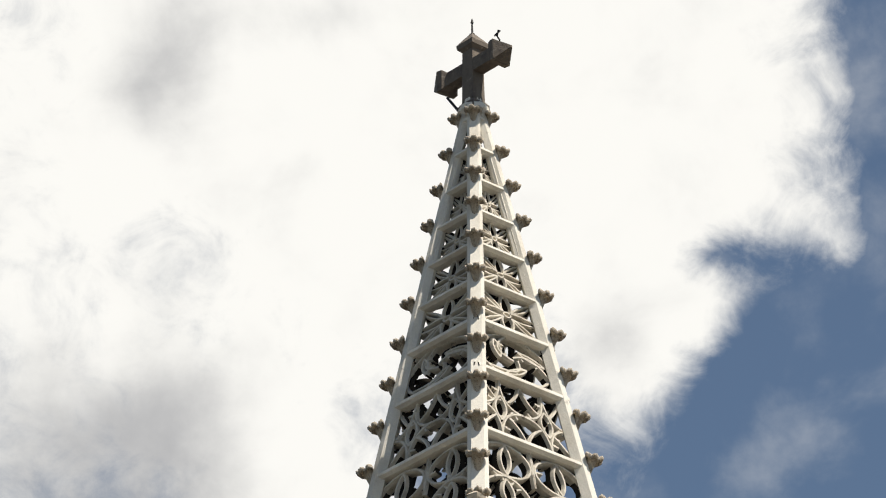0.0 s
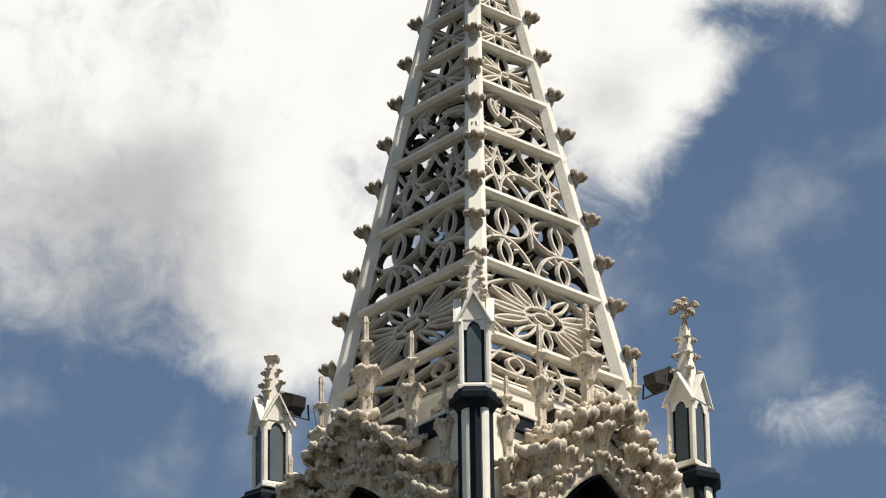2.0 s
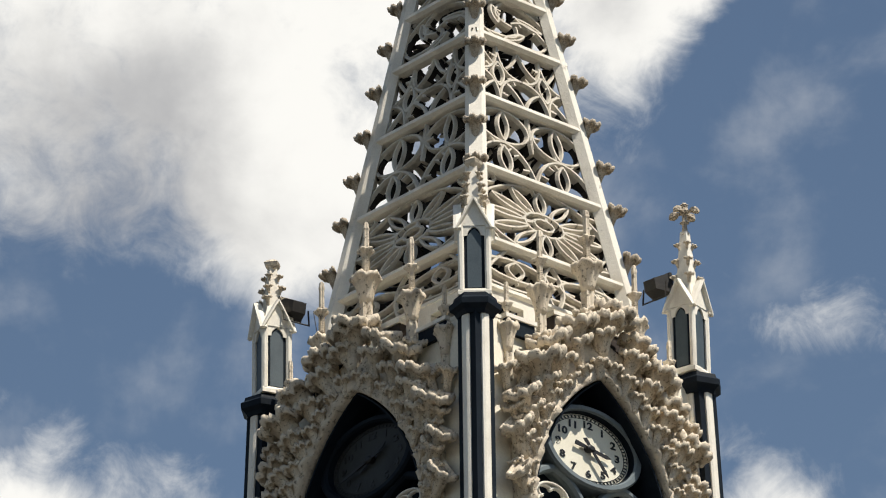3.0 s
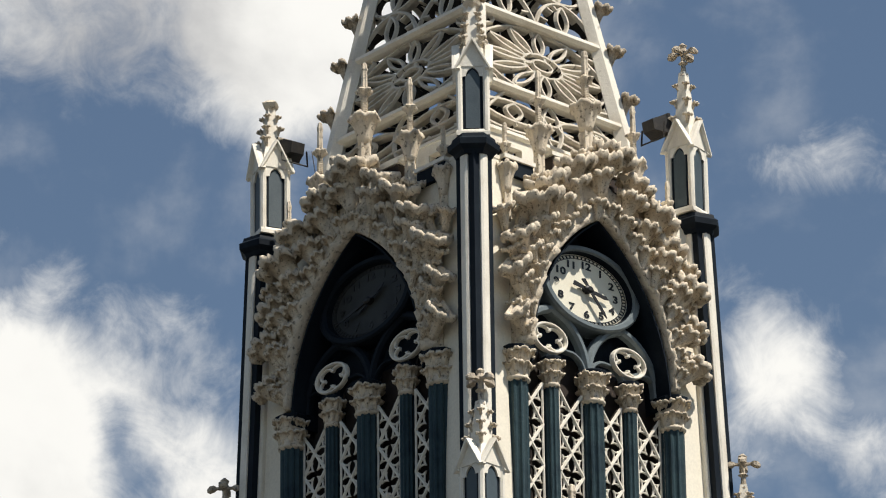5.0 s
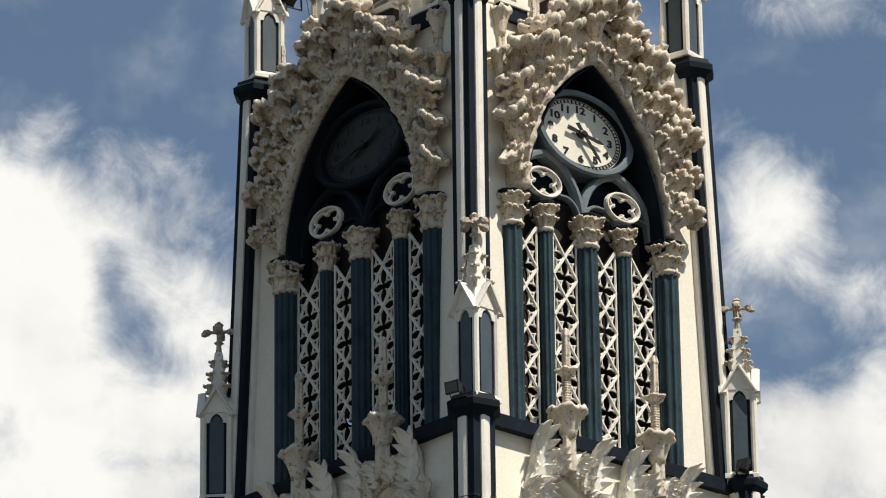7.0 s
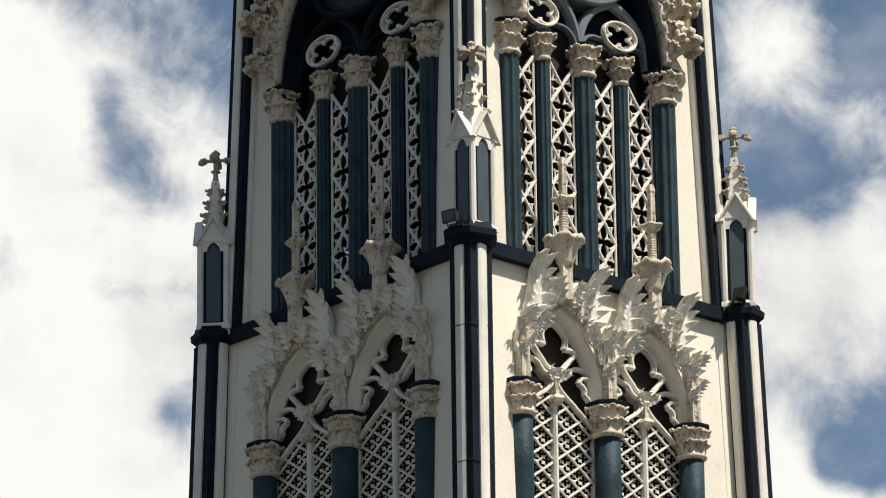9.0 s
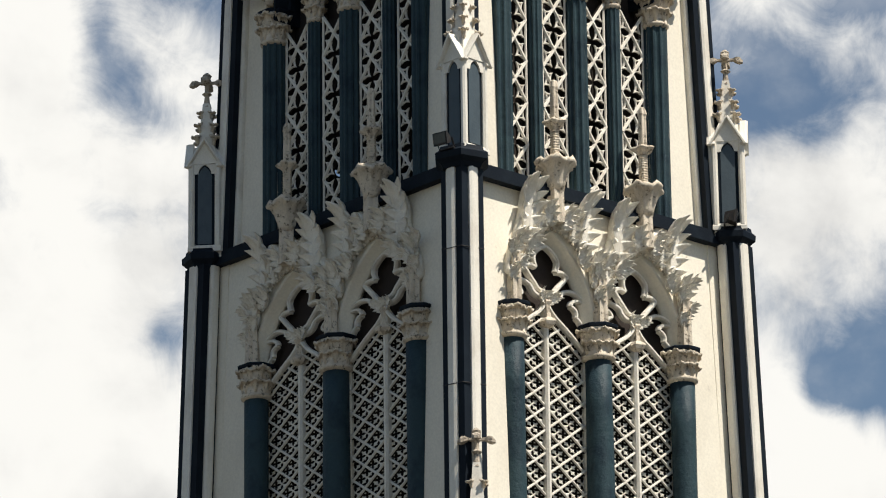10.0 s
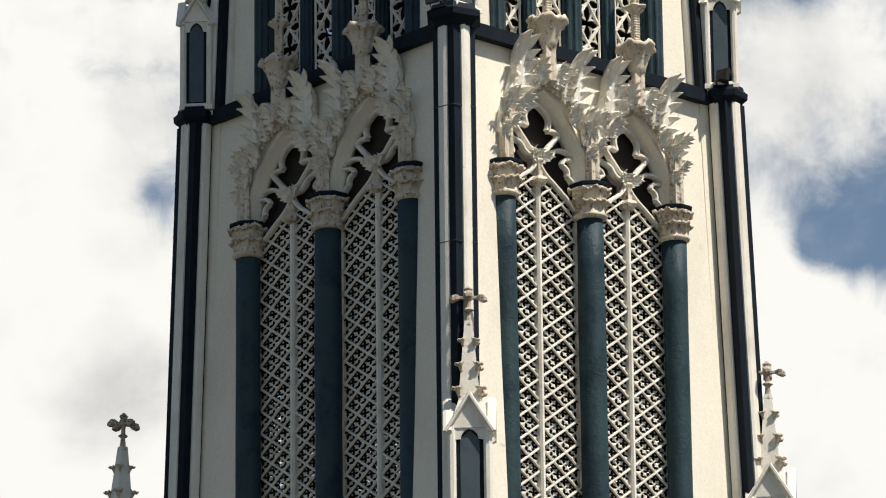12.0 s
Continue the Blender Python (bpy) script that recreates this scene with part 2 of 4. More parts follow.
def loft(bm, rings, cap=True, closed=True):
    rows = [[bm.verts.new(p) for p in r] for r in rings]
    n = len(rows[0])
    for a, b in zip(rows, rows[1:]):
        for i in range(n if closed else n - 1):
            j = (i + 1) % n
            bm.faces.new((a[i], a[j], b[j], b[i]))
    if cap:
        bm.faces.new(rows[0][::-1])
        bm.faces.new(rows[-1])
    return bm


def ring(cx, cy, z, r, n, phase=0.0, lobes=0, depth=0.0):
    out = []
    for i in range(n):
        a = phase + 2 * math.pi * i / n
        q = r * (1 + depth * math.cos(lobes * a))
        out.append((cx + q * math.cos(a), cy + q * math.sin(a), z))
    return out


def lathe(bm, cx, cy, profile, n=14, phase=0.0, lobes=0, depth=0.0):
    return loft(bm, [ring(cx, cy, z, r, n, phase, lobes, depth) for r, z in profile])


def strip(bm, pts, normal, w, d, closed=False):
    """A moulded bar along a line of points: flat back, rounded front, w wide and d deep to each side of the line."""
    pts = [Vector(p) for p in pts]
    normal = Vector(normal).normalized()
    rings, n = [], len(pts)
    for i, p in enumerate(pts):
        a = pts[(i - 1) % n] if closed or i else p
        b = pts[(i + 1) % n] if closed or i < n - 1 else p
        t = (b - a)
        t = t.normalized() if t.length > 1e-9 else Vector((1, 0, 0))
        s = normal.cross(t).normalized()
        rings.append([p + s * (x * w) + normal * (y * d) for x, y in ((-0.5, -1), (-0.5, 0.3), (-0.22, 1), (0.22, 1), (0.5, 0.3), (0.5, -1))])
    if closed:
        rows = [[bm.verts.new(q) for q in r] for r in rings]
        for i in range(n):
            a, b = rows[i], rows[(i + 1) % n]
            for k in range(6):
                bm.faces.new((a[k], a[(k + 1) % 6], b[(k + 1) % 6], b[k]))
        return bm
    return loft(bm, rings)


def pointed_arch(hw, z_spring, z_apex, n=14, cx=0.0):
    """Points of a pointed arch from its right springing over the apex to the left one."""
    h = z_apex - z_spring
    c = (h * h - hw * hw) / (2 * hw)
    r = hw + c
    top = math.atan2(h, c)
    right = [(cx - c + r * math.cos(top * i / n), z_spring + r * math.sin(top * i / n)) for i in range(n + 1)]
    return right + [(2 * cx - x, z) for x, z in right[-2::-1]]


def circle2(cx, cz, r, n=24, a0=0.0, a1=360.0):
    full = abs(a1 - a0) >= 359.9
    m = n if full else n + 1
    return [(cx + r * math.cos(radians(a0 + (a1 - a0) * i / n)), cz + r * math.sin(radians(a0 + (a1 - a0) * i / n))) for i in range(m)]


def bezier2(p0, p1, p2, n=8):
    return [((1 - t) ** 2 * p0[0] + 2 * t * (1 - t) * p1[0] + t * t * p2[0], (1 - t) ** 2 * p0[1] + 2 * t * (1 - t) * p1[1] + t * t * p2[1]) for t in [i / n for i in range(n + 1)]]


def d_up(z):
    return 2.45 + 0.022 * (30.5 - z)


def d_low(z):
    return 2.74 + 0.025 * (24.0 - z)


def pierced_wall(outer, holes, depth_of, thick):
    """A wall slab with openings through it; depth_of(z) is its front's distance from the tower's axis."""
    bm = bmesh.new()
    edges = []
    for loop in [outer] + holes:
        vs = [bm.verts.new((x, 0, z)) for x, z in loop]
        edges += [bm.edges.new((vs[i], vs[(i + 1) % len(vs)])) for i in range(len(vs))]
    bmesh.ops.triangle_fill(bm, use_beauty=True, use_dissolve=False, edges=edges, normal=(0, -1, 0))
    ext = bmesh.ops.extrude_face_region(bm, geom=bm.faces[:])
    behind = {v for v in ext["geom"] if isinstance(v, bmesh.types.BMVert)}
    for v in bm.verts:
        v.co.y = -depth_of(v.co.z) + (thick if v in behind else 0.0)
    return bm

# ---- ground and tower ----
Z_LOW, Z_LEDGE, Z_TOP = 15.0, 26.42, 33.35   # foot of the paired windows' stage, ledge between the stages, top of the clock stage
bm = bmesh.new()
loft(bm, [[(math.cos(i * math.pi / 24) * r, math.sin(i * math.pi / 24) * r, z) for i in range(48)] for r, z in ((4000, -0.5), (4000, 0.0), (60, 0.0))])
ground = new("ground", mesh_of("ground", bm, EARTH))
tagged(ground, "grey paved ground reaching to the horizon", "ground", kind="structure")

tower = Thing("church_tower", (0, 0, 0), pose(0, 0, 0), "square cream and navy painted church tower in two stages", "tower")


def under_face(k, bm):
    bmesh.ops.transform(bm, matrix=face_pose(k), verts=bm.verts[:])
    return bm


def under_corner(k, bm):
    bmesh.ops.transform(bm, matrix=corner_pose(k), verts=bm.verts[:])
    return bm


UP_HW, UP_SPRING, UP_APEX, UP_SILL = 1.52, 30.27, 32.73, 26.62
SPLAY = 0.085  # how much wider the paired windows are at the wall face than at their tracery
LOW_HW, LOW_SPRING, LOW_APEX, LOW_SILL, LOW_U = 0.81, 24.35, 25.72, 16.5, 0.93
for k in range(-1, 3):
    arch = pointed_arch(UP_HW, UP_SPRING, UP_APEX)
    hole = [(UP_HW, UP_SILL)] + arch + [(-UP_HW, UP_SILL)]
    wall = part("wall", under_face(k, pierced_wall([(-2.42, Z_LEDGE), (2.42, Z_LEDGE), (2.30, Z_TOP), (-2.30, Z_TOP)], [hole], d_up, 0.22)), CREAM, tower, "cream wall of the clock stage")
    holes, wide_holes = [], []
    for s in (-1, 1):
        for grow, into in ((0.0, holes), (SPLAY, wide_holes)):
            arch = pointed_arch(LOW_HW + grow, LOW_SPRING, LOW_APEX + grow * 1.2, cx=s * LOW_U)
            into.append([(s * LOW_U + LOW_HW + grow, LOW_SILL)] + arch + [(s * LOW_U - LOW_HW - grow, LOW_SILL)])
    part("wall", under_face(k, pierced_wall([(-2.92, Z_LOW), (2.92, Z_LOW), (2.70, Z_LEDGE), (-2.70, Z_LEDGE)], wide_holes, d_low, 0.26)), CREAM, tower, "cream wall with paired arched windows")
    # dark linings added to give the interior its shade
    part("inner_lining", under_face(k, pierced_wall([(-2.19, Z_LEDGE), (2.19, Z_LEDGE), (2.19, Z_TOP - 0.1), (-2.19, Z_TOP - 0.1)], [[(x * 1.02, z + (0.02 if z > 30 else -0.02)) for x, z in hole]], lambda z: d_up(z) - 0.225, 0.12)), INNER, tower, "dark lining added for the shade inside the tower")
    part("inner_lining", under_face(k, pierced_wall([(-2.44, Z_LOW), (2.44, Z_LOW), (2.44, Z_LEDGE - 0.1), (-2.44, Z_LEDGE - 0.1)], holes, lambda z: d_low(z) - 0.265, 0.12)), INNER, tower, "dark lining added for the shade inside the tower")
    part("wall", under_face(k, box(bmesh.new(), -3.0, 3.0, -3.0, -2.5, 0.0, Z_LOW)), CREAM, tower, "plain cream wall of the tower's foot")
    # dark band between the stages and along the clock stage's top
    bm = box(bmesh.new(), -2.62, 2.62, -2.83, -2.30, Z_LEDGE - 0.10, Z_LEDGE + 0.02)
    box(bm, -2.60, 2.60, -2.79, -2.30, Z_LEDGE + 0.02, Z_LEDGE + 0.12)
    part("ledge", under_face(k, bm), NAVY, tower, "navy painted string course")
    part("cornice", under_face(k, loft(bmesh.new(), [[(-2.20, -2.40, z), (2.20, -2.40, z), (1.7, -1.62, z + 0.12), (-1.7, -1.62, z + 0.12)] for z in (Z_TOP - 0.06, Z_TOP)])), CREAM, tower, "sloping cream weathering of the stage's top")
    for c, w, lo, hi, m in ((-1.52, 0.30, 33.06, 33.30, NAVY), (1.52, 0.30, 33.06, 33.30, NAVY), (-0.56, 0.24, 33.38, 33.62, INNER), (0.56, 0.24, 33.38, 33.62, INNER)):
        vent = part("vent", under_face(k, box(bmesh.new(), c - w, c + w, -2.47, -2.30, lo, hi)), m, tower, "dark vent under a white lip")
        part("lip", under_face(k, box(bmesh.new(), c - w - 0.03, c + w + 0.03, -2.50, -2.30, hi + 0.005, hi + 0.07)), WHITE, tower, under=vent)
    slots = [[(c - 0.27, 33.56), (c + 0.27, 33.56), (c + 0.27, 33.92), (c - 0.27, 33.92)] for c in (-1.1, 0.0, 1.1)]
    part("plinth", under_face(k, pierced_wall([(-1.80, Z_TOP), (1.80, Z_TOP), (1.80, 34.1), (-1.80, 34.1)], slots, lambda z: 1.84, 0.14)), WHITE, tower, "pierced white plinth of the spire")
slab = box(bmesh.new(), -2.2, 2.2, -2.2, 2.2, Z_LEDGE - 0.25, Z_LEDGE - 0.12)
part("floor_slab", under_face(0, slab), INNER, tower, "dark floor inside the belfry")


def square(cx, cy, z, half):
    return [(cx - half, cy - half, z), (cx + half, cy - half, z), (cx + half, cy + half, z), (cx - half, cy + half, z)]


def corner_shaft(k, c_of, half, z0, z1):
    """A square shaft on the tower's corner with pale fillets between dark grooves."""
    c0, c1 = c_of(z0), c_of(z1)
    core = part("corner_shaft", under_face(k, loft(bmesh.new(), [square(c0, -c0, z0, half), square(c1, -c1, z1, half)])), NAVY, tower, "navy corner shaft")
    bar, proud = half * 0.40, 0.028
    for side in range(4):
        bm = bmesh.new()
        rings = []
        for c, z in ((c0, z0), (c1, z1)):
            w, h = half + proud, half - 0.02
            pts = [(-bar, -h), (-bar, -w), (-bar * 0.5, -w - 0.02), (bar * 0.5, -w - 0.02), (bar, -w), (bar, -h)]
            turn = Matrix.Rotation(side * math.pi / 2, 2)
            rings.append([(c + q.x, -c + q.y, z) for q in (turn @ Vector(p) for p in pts)])
        part("fillet", under_face(k, loft(bm, rings)), WHITE, tower, under=core, label="white fillet")
    return core


for k in range(-1, 3):
    corner_shaft(k, lambda z: (3.41 + 0.036 * (32.9 - z)) / math.sqrt(2), 0.19, Z_LEDGE, 33.25)
    corner_shaft(k, lambda z: (4.01 + 0.03 * (25.95 - z)) / math.sqrt(2), 0.215, Z_LOW, Z_LEDGE - 0.1)
    part("corner_shaft", under_face(k, loft(bmesh.new(), [square(3.05, -3.05, 0, 0.5), square(3.0, -3.0, 17.6, 0.5)])), CREAM, tower, "plain corner pier")


def hexagon(r, z, vertex_out, cy):
    return [(r * math.sin(math.pi / 3 * i + (0 if vertex_out else math.pi / 6)), cy - r * math.cos(math.pi / 3 * i + (0 if vertex_out else math.pi / 6)), z) for i in range(6)]


def corner_ledge(k, r, z, size, vertex_out):
    rings = [hexagon(size * q, z + h, vertex_out, -r) for q, h in ((0.70, -0.16), (0.78, -0.10), (0.98, -0.04), (1.0, 0.05), (0.84, 0.10), (0.80, 0.16))]
    part("corner_ledge", under_corner(k, loft(bmesh.new(), rings)), NAVY, tower, "navy moulded corner ledge")


for k in range(-1, 3):
    corner_ledge(k, 3.40, 33.29, 0.40, False)
    corner_ledge(k, 4.00, 26.45, 0.36 if k % 2 else 0.44, True)

# ---- openwork spire ----
BARS = [44.30, 43.63, 42.94, 42.27, 41.57, 40.81, 39.98, 39.03, 37.80, 36.42, 35.03, 34.12]


def spire_r(z):
    return 1.395 + 0.2315 * (39.28 - z)


def spire_point(u, z, out=0.0):
    return Vector((u, -(spire_r(z) / math.sqrt(2) - 0.06) - out, z))


spire = Thing("openwork_spire", (0, 0, 34.12), pose(0.025, 0, 0), "tall pierced white spire with darker tracery panels", "spire")
for k in range(-1, 3):
    rings = []
    for z in (34.0, 44.75):
        r = spire_r(z)
        w = 0.105 + 0.0080 * (44.75 - z)
        rings.append([(-w * 0.62, -r, z), (w * 0.62, -r, z), (w, -r + w * 0.5, z), (w * 0.9, -r + w * 1.5, z), (-w * 0.9, -r + w * 1.5, z), (-w, -r + w * 0.5, z)])
    part("ridge_rib", under_corner(k, loft(bmesh.new(), rings)), SPIRE, spire, "pale ridge rib")
    for z in BARS:
        hw = spire_r(z) / math.sqrt(2) - 0.02
        bm = strip(bmesh.new(), [spire_point(-hw, z), spire_point(hw, z)], (0, -1, 0.16), 0.095 if z > 40 else 0.13, 0.10)
        rail = part("rail", bm, SPIRE, spire)
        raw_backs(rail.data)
        rail.matrix_basis = Matrix.Translation(-spire.base) @ face_pose(k) @ Matrix.Translation(spire.base)
    # thin edge mouldings beside the ribs
    for s in (-1, 1):
        pts = [spire_point(s * (spire_r(z) / math.sqrt(2) - 0.17 - 0.004 * (44 - z)), z) for z in (34.1, 43.6)]
        part("edge_moulding", under_face(k, strip(bmesh.new(), pts, (0, -1, 0.16), 0.05, 0.05)), SPIRE, spire)


def panel_map(z0, z1):
    """Chart of one spire panel: a and b from -1 to 1 across and up."""
    def at(a, b):
        z = (z0 + z1) / 2 + b * ((z1 - z0) / 2 - 0.03)
        return spire_point(a * (spire_r(z) / math.sqrt(2) - 0.11), z, -0.11)
    return at


def leaf_loop(p, q, bulge):
    """The two sides of a leaf-shaped opening from p to q."""
    mx, mz = (p[0] + q[0]) / 2, (p[1] + q[1]) / 2
    nx, nz = -(q[1] - p[1]) * bulge, (q[0] - p[0]) * bulge
    return [bezier2(p, (mx + nx, mz + nz), q, 7), bezier2(p, (mx - nx, mz - nz), q, 7)]


def pattern_star():
    """Leaf-shaped openings to the corners and hollow-sided ones between them."""
    lines = [(circle2(0, 0, 0.12, 8), True)]
    for sx in (-1, 1):
        for sz in (-1, 1):
            lines += [(c, False) for c in leaf_loop((sx * 0.12, sz * 0.12), (sx * 0.97, sz * 0.97), 0.15)]
            lines.append((bezier2((sx * 0.98, sz * 0.05), (sx * 0.40, sz * 0.25), (sx * 0.12, sz * 0.12), 7), False))
            lines.append((bezier2((sx * 0.05, sz * 0.98), (sx * 0.25, sz * 0.40), (sx * 0.12, sz * 0.12), 7), False))
    return lines


def pattern_wheel():
    lines = [(circle2(0, 0, 0.95, 30), True)]

    def at(r, deg):
        return (r * math.cos(radians(deg)), r * math.sin(radians(deg)))
    for i in range(3):
        a = 100 + 120 * i
        lines.append((bezier2(at(0.95, a), at(0.80, a + 70), at(0.08, a + 150), 10), False))
        lines += [(c, False) for c in leaf_loop(at(0.82, a + 30), at(0.40, a + 95), 0.24)]
    for sx in (-1, 1):
        for sz in (-1, 1):
            lines.append((circle2(sx * 0.90, sz * 0.88, 0.12, 8), True))
    return lines


def pattern_flow(turn):
    """Two four-pointed stars with hollow sides (turn 1), or paired circles over ogee lobes (turn -1)."""
    lines = []

    def leaf(p, q, bulge):
        lines.extend((c, False) for c in leaf_loop(p, q, bulge))
    for s in (-1, 1):
        if turn > 0:
            tips, mid = [(s * 0.5, 0.98), (s * 0.99, 0.0), (s * 0.5, -0.98), (0.0, 0.0)], (s * 0.5, 0.0)
            for a, b in zip(tips, tips[1:] + tips[:1]):
                lines.append((bezier2(a, mid, b, 9), False))
            leaf((s * 0.5, -0.40), (s * 0.5, 0.40), 0.30)
            for q in (-1, 1):
                lines.append((bezier2((s * 0.97, q * 0.97), (s * 0.80, q * 0.55), (s * 0.62, q * 0.30), 6), False))
                lines.append((bezier2((0.0, q * 0.98), (s * 0.10, q * 0.45), (s * 0.34, q * 0.26), 6), False))
        else:
            lines.append((circle2(s * 0.50, 0.42, 0.46, 22), True))
            leaf((s * 0.50, 0.0), (s * 0.50, 0.86), 0.22)
            lines.append((bezier2((0.0, -0.95), (s * 0.15, -0.10), (s * 0.52, -0.06), 9), False))
            lines.append((bezier2((s * 0.52, -0.06), (s * 0.85, -0.12), (s * 0.97, -0.70), 9), False))
            leaf((s * 0.46, -0.92), (s * 0.52, -0.14), 0.24)
            lines.append((bezier2((0.0, 0.98), (s * 0.02, 0.30), (0.0, -0.10), 6), False))
    return lines


def with_thorns(lines):
    """Short pointed cusps set off from the longer curves, to both sides in turn."""
    out = list(lines)
    for pts, closed in lines:
        n = len(pts)
        for j, f in enumerate((0.28, 0.52, 0.76)):
            k = int(n * f)
            if n < 9 or k + 1 >= n:
                continue
            (ax, az), (bx, bz) = pts[k], pts[k + 1]
            d = math.hypot(bx - ax, bz - az) or 1.0
            s = 0.15 if (j + len(out)) % 2 else -0.15
            out.append(([(ax, az), (ax - (bz - az) / d * s, az + (bx - ax) / d * s)], False))
    return out


def pattern_rosette():
    lines = [(circle2(0, 0, 0.95, 30), True), (circle2(0, 0, 0.15, 10), True), (circle2(0, 0, 0.3, 14), True)]
    for i in range(12):
        a = 2 * math.pi * i / 12
        p, q = (0.27 * math.cos(a), 0.27 * math.sin(a)), (0.90 * math.cos(a), 0.90 * math.sin(a))
        lines += [(c, False) for c in leaf_loop(p, q, 0.23)]
    for sx in (-1, 1):
        for sz in (-1, 1):
            lines.append((circle2(sx * 0.85, sz * 0.85, 0.15, 9), True))
    return lines


def pattern_low():
    lines = []
    for s in (-1, 1):
        lines.append((circle2(s * 0.5, 0.15, 0.42, 20), True))
        lines += [(c, False) for c in leaf_loop((s * 0.5, -0.2), (s * 0.5, 0.5), 0.3)]
        lines.append((bezier2((s, -1), (s * 0.9, 0.0), (s * 0.6, 0.95), 8), False))
        lines.append((bezier2((0, -1), (s * 0.25, 0.0), (0, 0.95), 8), False))
        lines.append((bezier2((s * 0.1, -0.5), (s * 0.6, -0.9), (s, -0.5), 8), False))
    return lines


PANELS = [(0, pattern_star, 0.030), (1, pattern_star, 0.036), (2, pattern_star, 0.040), (3, pattern_star, 0.044), (4, pattern_star, 0.048), (5, pattern_star, 0.055),
          (6, pattern_wheel, 0.064), (7, lambda: pattern_flow(1), 0.066), (8, lambda: pattern_flow(-1), 0.068), (9, pattern_rosette, 0.064), (10, pattern_low, 0.070)]
tracery_meshes = []
for i, pattern, w in PANELS:
    bm = bmesh.new()
    at = panel_map(BARS[i + 1], BARS[i])
    for pts, closed in with_thorns(pattern()):
        strip(bm, [at(max(-1, min(1, a)), max(-1, min(1, b))) for a, b in pts], (0, -1, 0.16), w * (0.9 if len(pts) == 2 else 1.08), w * (1.0 if len(pts) == 2 else 1.2), closed)
    bmesh.ops.translate(bm, vec=-spire.base, verts=bm.verts[:])
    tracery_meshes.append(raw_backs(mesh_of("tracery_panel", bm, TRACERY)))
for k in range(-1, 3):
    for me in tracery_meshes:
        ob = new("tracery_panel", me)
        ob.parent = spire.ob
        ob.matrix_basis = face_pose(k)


def cabbage_rings(seed, lobes=8, deep=0.6):
    """Rings of a carved leaf one unit tall: a ribbed half trumpet against its wall whose frilled rim rolls over outward (-y) and hangs."""
    rnd = random.Random(seed)
    phase, rings, count = rnd.uniform(-0.6, 0.6), [], 37
    skew = [rnd.uniform(-1, 1) for _ in range(count)]
    for r, z, frill in ((0.13, 0.0, 0.2), (0.15, 0.18, 0.5), (0.17, 0.40, 0.7), (0.20, 0.60, 0.8), (0.25, 0.77, 0.9), (0.32, 0.91, 1.0), (0.39, 0.99, 1.0), (0.45, 1.00, 1.0), (0.48, 0.94, 1.1), (0.47, 0.85, 1.3), (0.44, 0.80, 1.3), (0.40, 0.84, 1.0), (0.30, 0.86, 0.6)):
        pts = []
        for i in range(count):
            a = radians(-115 + 230 * i / (count - 1))
            wave = abs(math.cos(lobes * a * 0.5 + phase)) ** 0.6 * 2 - 1.3
            fine = math.cos(lobes * 3.0 * a + 2 * phase)
            q = r * (1 + frill * deep * (0.22 * wave + 0.04 * fine + 0.05 * skew[i]))
            pts.append(Vector((q * math.sin(a), -q * math.cos(a), z + frill * min(1.0, z * 1.4) * (0.10 * deep * wave + 0.02 * fine - 0.07 * abs(math.sin(a)) + 0.02 * skew[i]))))
        rings.append(pts)
    return rings


def cabbage_leaf(name, seed, material, lobes=8):
    return mesh_of(name, loft(bmesh.new(), cabbage_rings(seed, lobes)), material, True)


crockets = [cabbage_leaf("crocket", s, CROCKET, 7) for s in range(4)]
for k in range(-1, 3):
    for i, z in enumerate((44.33, 43.65, 42.98, 42.31, 41.60, 40.87, 40.14, 39.40, 38.62, 37.83, 37.05, 36.28, 35.42)):
        m = corner_pose(k) @ pose(0, -spire_r(z) + 0.03, z - 0.17, 0, 0, (i * 37 + k * 11) % 9 - 4) @ pose(0, 0, 0, 16, 0, 0) @ Matrix.Scale(0.31 + 0.007 * i, 4)
        piece("crocket", crockets[(i + k) % 4], spire, m, "sooty leaf-shaped crocket")

# ---- the cross on the spire ----
cross = Thing("stone_cross", (0, 0, 44.55), pose(0.025, 0, 0) @ face_pose(-1), "dark stained concrete cross with gabled arm ends", "cross")
bm = loft(bmesh.new(), [square(0, 0, z, h) for z, h in ((44.5, 0.19), (44.62, 0.19), (44.70, 0.135), (45.55, 0.125))])
part("post", bm, STONE, cross)
bm = lathe(bmesh.new(), 0, 0, [(0.19, 44.42), (0.26, 44.50), (0.26, 44.58), (0.19, 44.64)], 8)
part("collar", bm, SPIRE, cross, "pale collar at the cross's foot")


def cross_arm(way):
    """One arm along a level or upward way, flared to a gabled end."""
    side = Vector((0, 1, 0))
    up = way.cross(side)
    rings = []
    for d, h in ((0.0, 0.120), (0.50, 0.120), (0.57, 0.185), (0.68, 0.195), (0.93, 0.02)):
        rings.append([Vector((0, 0, 45.36)) + way * d + side * (x * h) + up * (y * h) for x, y in ((-1, -1), (1, -1), (1, 1), (-1, 1))])
    return loft(bmesh.new(), rings)


